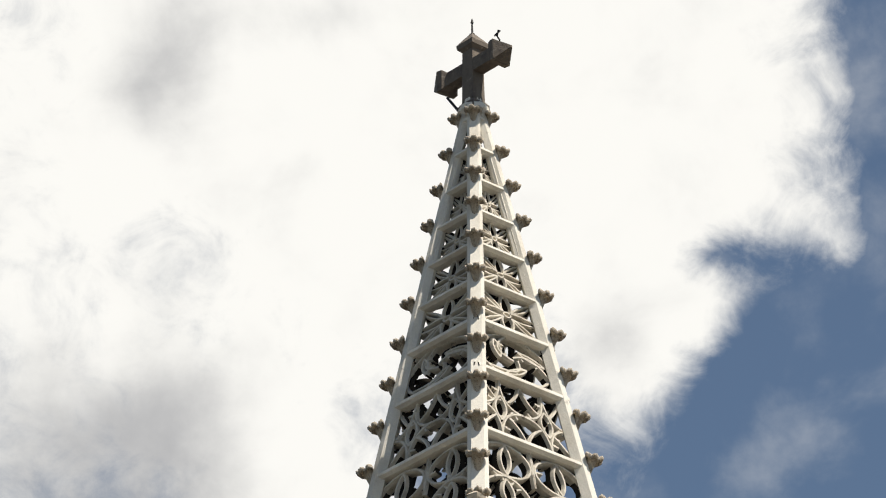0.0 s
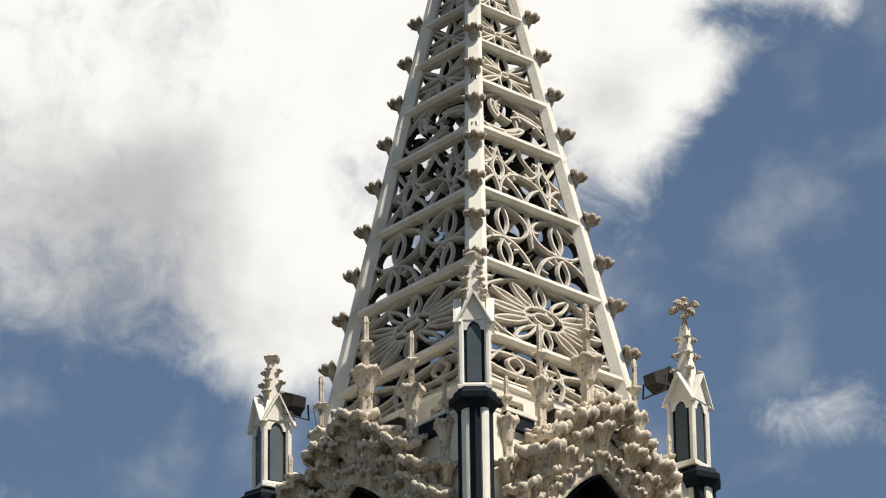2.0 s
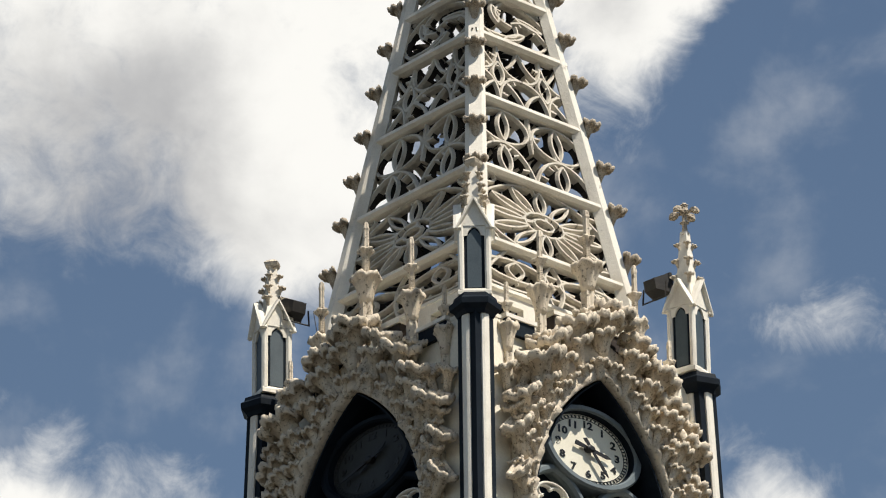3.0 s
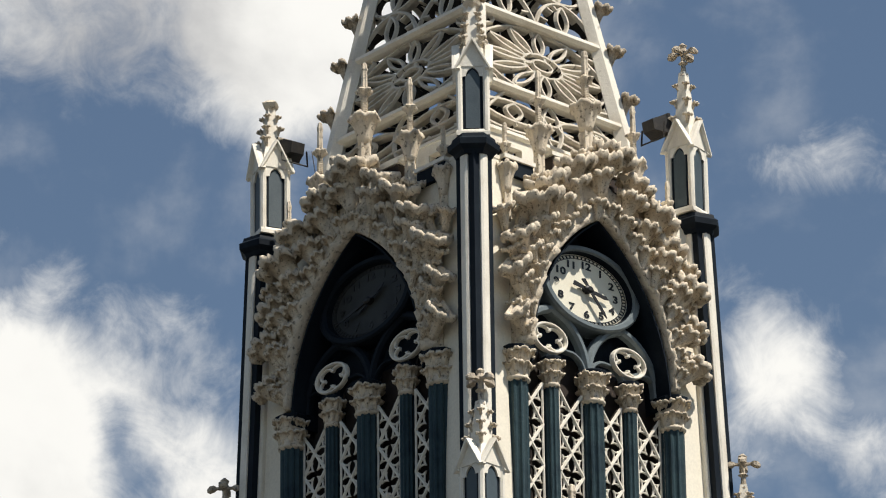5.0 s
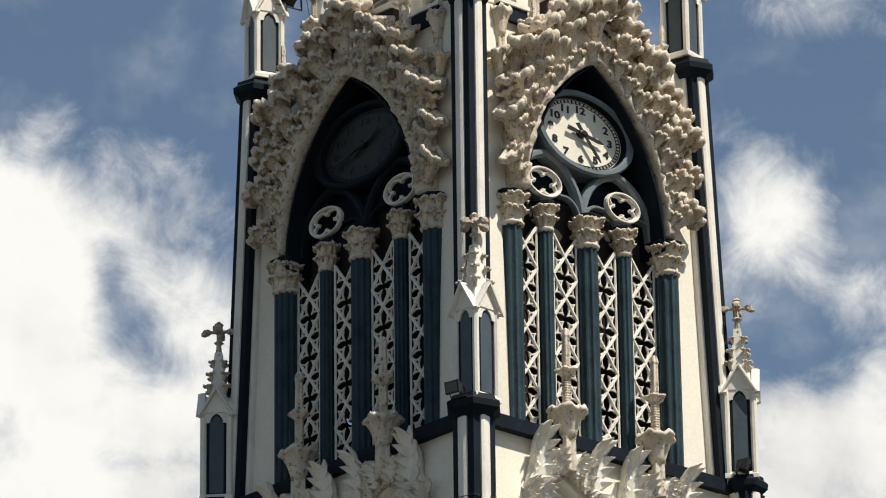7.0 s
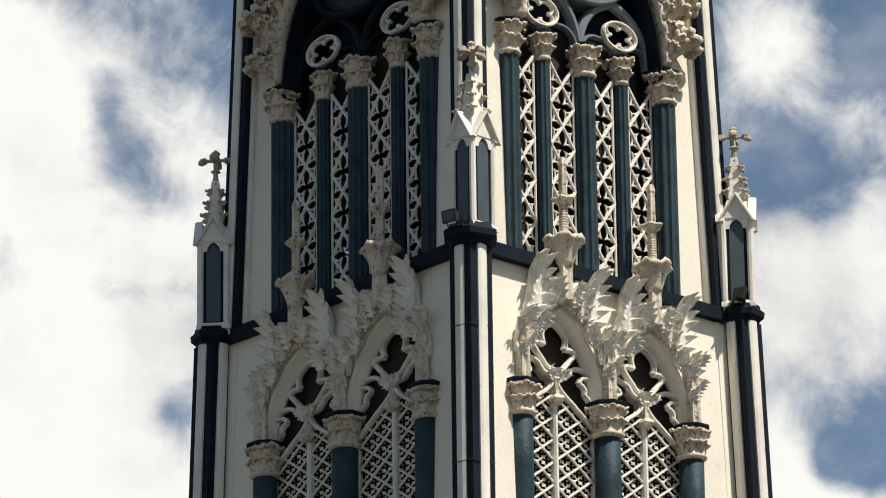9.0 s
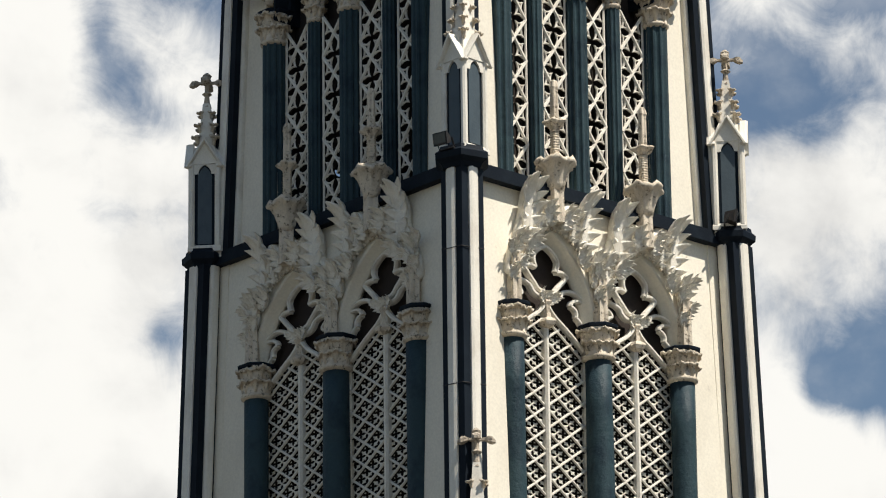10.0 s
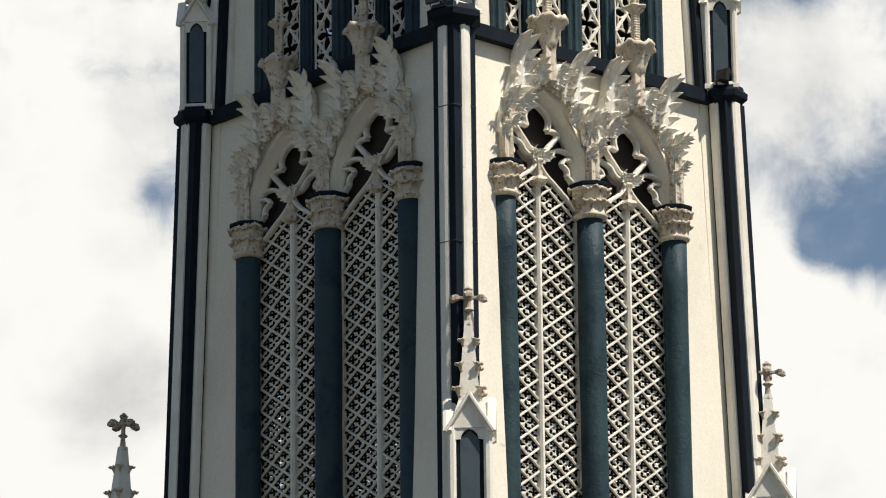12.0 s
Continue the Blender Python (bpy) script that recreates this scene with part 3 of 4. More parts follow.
for way in ((1, 0, 0), (-1, 0, 0)):
    part("arm", cross_arm(Vector(way)), STONE, cross)
bm = bmesh.new()
loft(bm, [square(0, 0, z, h) for z, h in ((45.5, 0.123), (45.68, 0.123), (45.74, 0.185), (45.82, 0.195), (46.04, 0.03))])
part("top_arm", bm, STONE, cross)
bm = lathe(bmesh.new(), 0, 0, [(0.05, 45.98), (0.055, 46.03), (0.02, 46.06), (0.014, 46.24), (0.03, 46.26), (0.008, 46.34)], 6)
part("lightning_rod", bm, IRON, cross, "thin iron lightning rod")
bm = strip(bmesh.new(), [(0.72, -0.06, 45.55), (0.66, -0.07, 45.66), (0.70, -0.07, 45.76)], (0, -1, 0), 0.025, 0.012)
strip(bm, [(0.60, -0.07, 45.69), (0.74, -0.07, 45.73)], (0, -1, 0), 0.025, 0.012)
part("spike", bm, IRON, cross, "bent iron spike")
bm = strip(bmesh.new(), [(-0.42, -0.20, 44.92), (-0.18, -0.16, 44.55)], (0, -1, 0), 0.04, 0.02)
part("bracket", bm, IRON, cross, "loose iron bracket")


# ---- corner pinnacles ----
def fleur(bm, cy, z, s):
    """A stone finial: a stem, four curled arms and a bud."""
    lathe(bm, 0, cy, [(0.30 * s, z), (0.20 * s, z + 0.3 * s), (0.15 * s, z + 0.8 * s), (0.34 * s, z + 0.95 * s), (0.15 * s, z + 1.1 * s), (0.14 * s, z + 1.5 * s), (0.32 * s, z + 1.8 * s), (0.22 * s, z + 2.05 * s), (0.30 * s, z + 2.25 * s), (0.08 * s, z + 2.45 * s)], 8, 0.3, 4, 0.12)
    for i in range(4):
        a = math.pi / 2 * i
        way, side = Vector((math.cos(a), math.sin(a), 0)), Vector((-math.sin(a), math.cos(a), 0))
        rings = []
        for d, h, w, drop in ((0.1, 0.12, 0.15, 0.0), (0.5, 0.11, 0.13, 0.04), (0.72, 0.25, 0.26, 0.02), (0.95, 0.27, 0.28, -0.04), (1.15, 0.10, 0.12, -0.12)):
            c = Vector((0, cy, z + (1.70 + drop) * s)) + way * d * s
            rings.append([c + side * (x * w * s) + Vector((0, 0, y * h * s)) for x, y in ((-1, -0.6), (0, -1), (1, -0.6), (1, 0.6), (0, 1), (-1, 0.6))])
        loft(bm, rings)
    return bm


small_crockets = [cabbage_leaf("crocket", s, ORNAMENT, 6) for s in range(10, 13)]


def quad(r, z, cy):
    """A square of half-width r about the pinnacle's axis."""
    return [(-r, cy - r, z), (r, cy - r, z), (r, cy + r, z), (-r, cy + r, z)]


def pinnacle(k, r, z0, eave, gable, tip, half, turn, finial, label, lean=0.0, shift=0.0):
    """A square niche with painted panels, a gable on each side, a crocketed spirelet and a finial."""
    at = corner_pose(k) @ Matrix.Translation((shift, -r, z0)) @ pose(0, 0, 0, 0, lean, turn) @ Matrix.Translation((0, r, -z0))
    th = Thing("pinnacle", (0, -r, z0), at, label, "pinnacle", "corner pinnacles")
    part("panel_core", loft(bmesh.new(), [quad(half * 0.84, z0, -r), quad(half * 0.84, eave + 0.04, -r)]), NAVY, th, "navy recessed core")
    part("base", loft(bmesh.new(), [quad(half * q, z0 + h, -r) for q, h in ((1.08, 0.0), (1.08, 0.06), (1.0, 0.10))]), WHITE, th)
    o = Vector((0, -r, 0))
    for i in range(4):
        a = math.pi / 2 * i
        c = o + Vector((half * 0.86 * (math.sin(a) + math.cos(a)), half * 0.86 * (math.sin(a) - math.cos(a)), 0))
        part("post", lathe(bmesh.new(), c.x, c.y, [(half * 0.22, z0 + 0.08), (half * 0.22, eave + 0.02)], 8, math.pi / 8), WHITE, th)
        way, side = Vector((math.sin(a), -math.cos(a), 0)), Vector((math.cos(a), math.sin(a), 0))
        hw = half * 1.02
        sheet = [[o + way * (half * d) + side * (x * half * 0.46) + Vector((0, 0, z)) for x, z in ((-1, z0 + 0.13), (1, z0 + 0.13), (1, eave - 0.17), (0.55, eave - 0.09), (0, eave - 0.03), (-0.55, eave - 0.09), (-1, eave - 0.17))] for d in (0.80, 0.875)]
        part("panel", loft(bmesh.new(), sheet), PANEL, th, "slate-blue recessed panel")

        def tri(out):
            return [o + way * out + side * (-hw) + Vector((0, 0, eave)), o + way * out + side * hw + Vector((0, 0, eave)), o + way * out + Vector((0, 0, gable))]
        gb = part("gable", loft(bmesh.new(), [tri(half * 0.2), tri(half * 1.03)]), WHITE, th)
        bm = bmesh.new()
        for s in (-1, 1):
            strip(bm, [o + way * half * 1.06 + side * (s * hw * 1.12) + Vector((0, 0, eave - 0.06)), o + way * half * 1.08 + Vector((0, 0, gable + 0.04))], way, half * 0.22, 0.06)
        part("gable_moulding", bm, WHITE, th, under=gb)
        bm = bmesh.new()
        head = pointed_arch(hw * 0.42, eave - 0.16, eave - 0.01, 5)
        lo = [o + way * half * 0.98 + side * x + Vector((0, 0, z)) for x, z in head]
        n, hi = len(head), []
        for j, (x, z) in enumerate(head):
            f = abs(j - (n - 1) / 2) / ((n - 1) / 2)
            hi.append(o + way * half * 0.98 + side * (math.copysign(hw * 0.72, x) if abs(x) > 1e-6 else 0) + Vector((0, 0, eave + 0.03 - 0.20 * max(0, f - 0.55) / 0.45)))
        va, vb = [bm.verts.new(p) for p in lo], [bm.verts.new(p) for p in hi]
        vc = [bm.verts.new(p - way * 0.05) for p in lo]
        for j in range(n - 1):
            bm.faces.new((va[j], va[j + 1], vb[j + 1], vb[j]))
            bm.faces.new((va[j], va[j + 1], vc[j + 1], vc[j]))
        part("panel_head", bm, WHITE, th, under=gb)
    top = tip - (0.50 if finial == "cross" else 0.12)
    spirelet = part("spirelet", loft(bmesh.new(), [quad(q, z, -r) for q, z in ((half * 0.92, eave + 0.06), (half * 0.52, gable), (0.055, top))]), WHITE, th)
    for i in range(4):
        a = math.pi / 2 * i + math.pi / 4
        for j in range(3):
            f = 0.10 + 0.32 * j
            q = (half * 0.52 * (1 - f) + 0.055 * f) * 1.38
            m = Matrix.Translation((q * math.sin(a), -r - q * math.cos(a), gable + (top - gable) * f)) @ Matrix.Rotation(a, 4, "Z") @ pose(0, 0.01, -0.08, 20, 0, 0) @ Matrix.Scale(0.17 - 0.022 * j, 4)
            piece("crocket", small_crockets[(i + j) % 3], th, m, under=spirelet)
    bm = bmesh.new()
    if finial == "cross":
        fleur(bm, -r, top - 0.06, 0.235)
    else:
        lathe(bm, 0, -r, [(0.06, top - 0.05), (0.12, top + 0.02), (0.14, top + 0.07), (0.06, top + 0.13)], 8, 0.2, 4, 0.2)
    part("finial", bm, CROCKET if finial == "cross" else ORNAMENT, th, "weathered fleur finial" if finial == "cross" else "broken finial stump")
    return th


for k in range(-1, 3):
    pinnacle(k, 3.28, 33.48, 34.62, 35.03, 36.48 if k == 1 else 35.86, 0.235, {-1: 29, 0: 0, 1: -29, 2: 0}[k], "cross" if k == 1 else "stub",
             "white pinnacle with fleur finial beside the spire" if k == 1 else "white pinnacle with broken tip beside the spire")
    pinnacle(k, 3.98, 26.54, 27.95, 28.30, 29.50, 0.235, 45 if k == 0 else 0, "cross", "white gabled pinnacle on the navy ledge", 0.0, 0.05 if k == 0 else 0.0)
    if k == -1:
        pinnacle(k, 5.20, 17.6, 19.62, 20.07, 21.82, 0.30, 40, "cross", "white pinnacle with a leaning weathered finial", 3.0)
    else:
        pinnacle(k, 4.52 if k else 4.42, 17.6, 20.18, 20.62, 22.30, 0.29, 0, "cross", "white gabled pinnacle on the corner pier", 0.0, 0.16 if k == 0 else 0.0)
    part("corner_shaft", under_corner(k, loft(bmesh.new(), [[(x, -(5.6 if k == -1 else 4.9) if y < 0 else -3.6, z) for x, y in ((-0.42, -1), (0.42, -1), (0.42, 1), (-0.42, 1))] for z in (0, 17.6)])), CREAM, tower, "plain corner pier")


# ---- carved leaves ----
def acanthus(name, seed, material, width, pairs, curl):
    """A carved acanthus leaf one unit tall: a ribbed spine, a thick blade and pairs of pointed leaflets that sweep up and out."""
    rnd = random.Random(seed)

    def spine(t):
        bend = max(0.0, t - 0.45) / 0.55
        return Vector((0.025 * math.sin(5 * t + seed), -0.10 * t - curl * 0.34 * bend ** 2, t - curl * 0.16 * bend ** 3))
    bm = bmesh.new()
    loft(bm, [[spine(t) + Vector((x * w, y, 0)) for x, y in ((-1, 0.05), (-0.55, -0.03), (-0.18, -0.025), (0, -0.075 * (1.05 - t)), (0.18, -0.025), (0.55, -0.03), (1, 0.05), (0, 0.10))]
              for t, w in [(i / 10, width * 0.36 * math.sin(math.pi * (0.14 + 0.80 * i / 10)) + 0.01) for i in range(11)]])
    for i in range(pairs):
        t = 0.02 + 0.86 * i / pairs
        for s in (-1, 1):
            reach = width * (0.26 + 0.26 * math.sin(math.pi * (0.15 + 0.7 * t))) * rnd.uniform(0.85, 1.15)
            way = Vector((s * (0.92 - 0.40 * t + rnd.uniform(-0.12, 0.12)), -0.24, 0.52 + 0.4 * t)).normalized()
            wide = Vector((-s * way.z, 0, s * way.x)).normalized()
            root, rings = spine(t) + Vector((s * width * 0.05, 0, 0)), []
            for f, w, out in ((0.0, 0.95, 0.0), (0.25, 1.10, 0.01), (0.5, 1.0, 0.04), (0.75, 0.70, 0.10), (0.95, 0.36, 0.20), (1.10, 0.06, 0.30)):
                c = root + way * (reach * f) + Vector((0, -out * width, -out * width * 0.35))
                h = width * 0.150 * w
                rings.append([c - wide * h * 1.1 + Vector((0, -h * 0.25, 0)), c - wide * h * 0.5 + Vector((0, -h * 0.15, 0)), c + Vector((0, h * 0.12, 0)), c + wide * h * 0.5 + Vector((0, -h * 0.15, 0)), c + wide * h * 1.1 + Vector((0, -h * 0.25, 0)), c + Vector((0, 0.05 + h * 0.4, 0))])
            loft(bm, rings)
    return mesh_of(name, bm, material, True)


CABBAGE = [cabbage_leaf("leaf", s, ORNAMENT, 7 + s % 3) for s in range(51, 57)]
TALL = [acanthus("leaf", s, LEAFWHITE, 0.46, 5, 0.8) for s in range(31, 34)]
SPRIG = [acanthus("leaf", s, LEAFWHITE, 0.74, 4, 0.9) for s in range(41, 44)]


def leaf_at(thing, me, u, n, z, size, roll, lean=0.0, yaw=0.0, under=None):
    """A leaf with its base at (u, n, z) of the face, turned in the face by roll degrees (plus: towards -x) and leaning out."""
    m = pose(u, -n, z, 0, -roll, 0) @ pose(0, 0, 0, lean, 0, yaw) @ Matrix.Scale(size, 4)
    return piece("leaf", me, thing, m, under=under)


def capital(thing, u, n, z0, z1, r, column, seed):
    """A leafy capital: a flared bell, two rows of carved leaves and a dark abacus."""
    rnd = random.Random(seed)
    bm = bmesh.new()
    h = z1 - z0
    lathe(bm, u, -n, [(r * 1.0, z0 - 0.03), (r * 1.26, z0), (r * 1.30, z0 + 0.03), (r * 1.12, z0 + 0.055), (r * 1.10, z0 + h * 0.40), (r * 1.22, z0 + h * 0.7), (r * 1.42, z1)], 20)
    for row, count, rr, foot, tall in ((0, 8, 0.98, 0.12, 0.46), (1, 8, 0.98, 0.46, 0.56)):
        for i in range(count):
            a = 2 * math.pi * (i + 0.5 * row) / count
            m = pose(u + r * rr * math.cos(a), -n + r * rr * math.sin(a), z0 + h * foot, 0, 0, math.degrees(a) + 90 + rnd.uniform(-8, 8)) @ pose(0, 0, 0, 6, 0, 0)
            size = h * tall * rnd.uniform(0.88, 1.1)
            loft(bm, [[m @ (p * size) for p in pts] for pts in cabbage_rings(seed * 7 + i + 20 * row, 5)[::2]])
    cap = part("capital", bm, ORNAMENT, thing, "weathered leafy capital", under=column, smooth=True)
    bm = bmesh.new()
    lathe(bm, u, -n, [(r * 1.40, z1 - 0.01), (r * 1.60, z1 + 0.02), (r * 1.62, z1 + 0.055), (r * 1.45, z1 + 0.075)], 8, math.pi / 8)
    part("abacus", bm, NAVY, thing, "navy abacus", under=column)
    return cap


def column(thing, u, n, z0, z1, r, fluted, cap_h, seed):
    bm = bmesh.new()
    rnd = random.Random(seed)
    rings = []
    steps = 12
    for i in range(steps + 1):
        z = z0 + (z1 - z0) * i / steps
        wob = 1.0 + (0.0 if fluted else rnd.uniform(-0.025, 0.025))
        rings.append(ring(u, -n, z, r * wob, 40 if fluted else 18, 0.1, 10 if fluted else 0, 0.11 if fluted else 0))
    loft(bm, rings)
    col = part("column", bm, TEAL, thing, "blue-green painted column", smooth=not fluted)
    capital(thing, u, n, z1, z1 + cap_h, r, col, seed)
    return col


def cup_finial(thing, u, n, z_foot, z_cup, z_tip, r):
    """A fluted stalk with a leafy cup and a thin ringed upper stalk."""
    bm = lathe(bmesh.new(), u, -n, [(r * 0.62, z_foot), (r * 0.55, z_cup - 0.30), (r * 0.62, z_cup - 0.22)], 20, 0, 5, 0.16)
    stalk = part("stalk", bm, ORNAMENT, thing)
    bm = bmesh.new()
    rows = []
    for f, q in ((-0.42, 0.62), (-0.32, 0.70), (-0.22, 0.84), (-0.12, 1.0), (-0.04, 1.22), (-0.02, 1.42), (0.02, 1.48), (0.06, 1.36), (0.05, 1.05), (0.0, 0.6)):
        pts = []
        for i in range(36):
            a = 2 * math.pi * i / 36
            w = max(0.0, q - 0.6)
            lob = 1 + 0.06 * w * math.cos(5 * a + u) + 0.10 * w * math.cos(11 * a + 2)
            pts.append((u + r * q * lob * math.cos(a), -n + r * q * lob * math.sin(a), z_cup + f + 0.03 * w * math.cos(5 * a + u) - 0.035 * w * math.cos(11 * a + 2)))
        rows.append(pts)
    loft(bm, rows)
    part("leaf_cup", bm, ORNAMENT, thing, "weathered leaf cup", under=stalk, smooth=True)
    zc = z_cup + (z_tip - z_cup) * 0.48
    prof = [(r * 0.46, z_cup - 0.02)]
    m = 16
    for i in range(m):
        z = z_cup + (zc - z_cup) * (i + 0.3) / m
        prof += [(r * 0.31, z), (r * 0.36, z + (zc - z_cup) * 0.25 / m), (r * 0.31, z + (zc - z_cup) * 0.5 / m)]
    prof += [(r * 0.36, zc - 0.08), (r * 0.50, zc - 0.04)]
    bm = lathe(bmesh.new(), u, -n, prof, 20, 0.2, 5, 0.12)
    lathe(bm, u, -n, [(r * 0.44, zc - 0.05), (r * 0.70, zc - 0.01), (r * 0.80, zc + 0.02), (r * 0.72, zc + 0.045), (r * 0.4, zc + 0.05)], 20, 0.3, 5, 0.20)
    part("ringed_stalk", bm, ORNAMENT, thing, under=stalk)
    lathe(bm := bmesh.new(), u, -n, [(r * 0.30, zc + 0.04), (r * 0.27, z_tip - 0.16), (r * 0.33, z_tip - 0.12), (r * 0.22, z_tip - 0.02), (r * 0.08, z_tip)], 20, 0.1, 5, 0.16)
    part("tip", bm, ORNAMENT, thing, under=stalk)


def along(pts, count):
    """Evenly spaced points and outward ways along a line of (x, z) points."""
    seg = [math.dist(a, b) for a, b in zip(pts, pts[1:])]
    total, out = sum(seg), []
    for i in range(count):
        want, j = total * (i + 0.5) / count, 0
        while want > seg[j] and j < len(seg) - 1:
            want -= seg[j]
            j += 1
        a, b = pts[j], pts[j + 1]
        f = want / seg[j]
        tx, tz = (b[0] - a[0]) / seg[j], (b[1] - a[1]) / seg[j]
        out.append((a[0] + (b[0] - a[0]) * f, a[1] + (b[1] - a[1]) * f, tz, -tx))
    return out


# ---- clock-stage windows ----
def clock_window():
    th = Thing("belfry_window", (0, -2.45, 26.6), face_pose(0), "tall pointed belfry window with carved leaf hood and columns", "window", "belfry windows")
    rnd = random.Random(5)
    for i, (u, n, r, z1, hcap) in enumerate(((-1.66, 2.46, 0.165, 29.70, 0.46), (1.66, 2.46, 0.165, 29.70, 0.46), (-0.83, 2.36, 0.105, 29.85, 0.40), (0.83, 2.36, 0.105, 29.85, 0.40), (0.0, 2.40, 0.155, 29.76, 0.44))):
        column(th, u, n, UP_SILL - 0.05, z1, r, True, hcap, 40 + i)
    # lattice screens between the columns
    for c in (-1.25, -0.415, 0.415, 1.25):
        hw, pitch, n = 0.245, 0.655, 2.33
        frame_bm = bmesh.new()
        rim = ((0.008, 0.305), (0.060, 0.245), (0.085, 0.165), (0.075, 0.095), (0.040, 0.050), (0.095, 0.075), (0.150, 0.070), (0.200, 0.042), (0.238, 0.006))
        z = UP_SILL - 0.02
        while z < 29.8:
            for s in (-1, 1):
                strip(frame_bm, [(c - hw, -n, z + (pitch if s < 0 else 0)), (c + hw, -n, z + (pitch if s > 0 else 0))], (0, -1, 0), 0.056, 0.042 + 0.002 * s)
                # the rims of four petals round the foot of each crossing, and of half flowers at the sides
                for q in (-1, 1):
                    strip(frame_bm, [(c + s * x, -n + 0.012, z + q * v) for x, v in rim], (0, -1, 0), 0.034, 0.030)
                    strip(frame_bm, [(c + s * (hw - x), -n + 0.012, z + pitch / 2 + q * v) for x, v in rim], (0, -1, 0), 0.034, 0.030)
            z += pitch
        for s in (-1, 1):
            strip(frame_bm, [(c + s * hw, -n, UP_SILL - 0.02), (c + s * hw, -n, z)], (0, -1, 0), 0.04, 0.03)
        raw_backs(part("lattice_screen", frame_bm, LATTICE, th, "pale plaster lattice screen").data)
    # solid painted head behind the clock
    bm = pierced_wall([(UP_HW, 30.45)] + pointed_arch(UP_HW, 30.46, UP_APEX) + [(-UP_HW, 30.45)], [], lambda z: 2.08, 0.08)
    part("tympanum", bm, NAVY, th, "navy tympanum")
    nrm = (0, -1, 0)

    def bar(pts, w, d, n, closed=False):
        return strip(bmesh.new(), [(x, -n, z) for x, z in pts], nrm, w, d, closed)
    for s in (-1, 1):
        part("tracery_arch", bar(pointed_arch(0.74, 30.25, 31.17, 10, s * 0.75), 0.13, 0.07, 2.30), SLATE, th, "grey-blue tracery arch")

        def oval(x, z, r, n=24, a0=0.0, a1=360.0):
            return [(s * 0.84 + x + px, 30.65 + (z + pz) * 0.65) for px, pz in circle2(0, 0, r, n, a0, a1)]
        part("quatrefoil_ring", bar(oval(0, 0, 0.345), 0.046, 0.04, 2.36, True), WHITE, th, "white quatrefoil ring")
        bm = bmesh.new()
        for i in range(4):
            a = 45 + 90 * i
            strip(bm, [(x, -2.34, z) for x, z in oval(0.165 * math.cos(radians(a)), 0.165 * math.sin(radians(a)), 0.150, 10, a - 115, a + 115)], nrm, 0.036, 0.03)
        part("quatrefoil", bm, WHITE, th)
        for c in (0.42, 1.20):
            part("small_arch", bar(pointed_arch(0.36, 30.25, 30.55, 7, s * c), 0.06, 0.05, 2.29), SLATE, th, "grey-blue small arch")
    # roll moulding round the opening
    rows = []
    inner = pointed_arch(UP_HW - 0.02, UP_SPRING, UP_APEX - 0.02, 40)
    outer = pointed_arch(UP_HW + 0.46, UP_SPRING, UP_APEX + 0.78, 40)
    for (x0, z0), (x1, z1) in zip(inner, outer):
        row = []
        grow = min(1.0, 0.40 + 0.60 * max(0.0, z0 - UP_SPRING) / 1.2)
        x1, z1 = x0 + (x1 - x0) * grow, z0 + (z1 - z0) * grow
        for f, n in ((0.0, 2.40), (0.0, 2.70), (0.04, 2.74), (0.18, 2.72), (0.34, 2.70), (0.50, 2.68), (0.66, 2.66), (0.84, 2.64), (1.0, 2.58), (1.0, 2.40)):
            x, z = x0 + (x1 - x0) * f, z0 + (z1 - z0) * f
            q = abs(noise.noise((x * 4.0, z * 4.0, 7.0))) * 0.16 + noise.noise((x * 9.0, z * 9.0, 2.0)) * 0.07 + noise.noise((x * 19.0, z * 19.0, 4.0)) * 0.03 - 0.03 if 0.02 < f < 0.99 else 0.0
            row.append((x, -n - q, z))
        rows.append(row)
    part("hood_moulding", loft(bmesh.new(), rows), ORNAMENT, th, "weathered carved hood", smooth=True)
    rows = [[(x * q, -n, z - d) for q, n, d in ((0.978, 2.06, 0.03), (0.978, 2.63, 0.03), (0.962, 2.63, 0.06), (0.962, 2.06, 0.06))] for x, z in pointed_arch(UP_HW - 0.005, UP_SPRING - 0.2, UP_APEX - 0.005, 24)]
    part("reveal", loft(bmesh.new(), rows), NAVY, th, "navy painted reveal")
    # dark sheets added so the lattice gaps fall into shade
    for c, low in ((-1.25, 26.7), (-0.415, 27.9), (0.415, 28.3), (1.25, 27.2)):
        part("back_board", box(bmesh.new(), c - 0.40, c + 0.40, -2.10, -2.06, low, 30.54), INNER, th, "dark sheet added for the shade behind the lattice")
    # carved leaves over the arch, small by the opening, large and curled along the outer edge
    for off, count, size, n, lean, tip in ((0.05, 20, 0.33, 2.70, 8, 0.35), (0.28, 13, 0.50, 2.64, 13, 0.45), (0.46, 13, 0.74, 2.58, 14, 0.52)):
        arch = [(x - math.copysign(off * 0.45 * max(0.0, 1 - (z - 30.4) / 1.0), x), z) for x, z in pointed_arch(UP_HW + off * 0.62, UP_SPRING + 0.10, UP_APEX + off * 1.5)]
        for i, (x, z, ox, oz) in enumerate(along(arch, count)):
            roll = math.degrees(math.atan2(-ox, oz)) * tip + rnd.uniform(-10, 10)
            low = 0.62 + 0.38 * min(1.0, max(0.0, (z - 30.4) / 1.5))
            leaf_at(th, CABBAGE[rnd.randrange(6)], x, n + rnd.uniform(-0.03, 0.03), z - 0.30 * size, size * low * rnd.uniform(0.9, 1.12), roll, lean + rnd.uniform(-5, 5), rnd.uniform(-14, 14))
    leaf_at(th, CABBAGE[0], 0.0, 2.66, 33.02, 0.72, 0, 8)
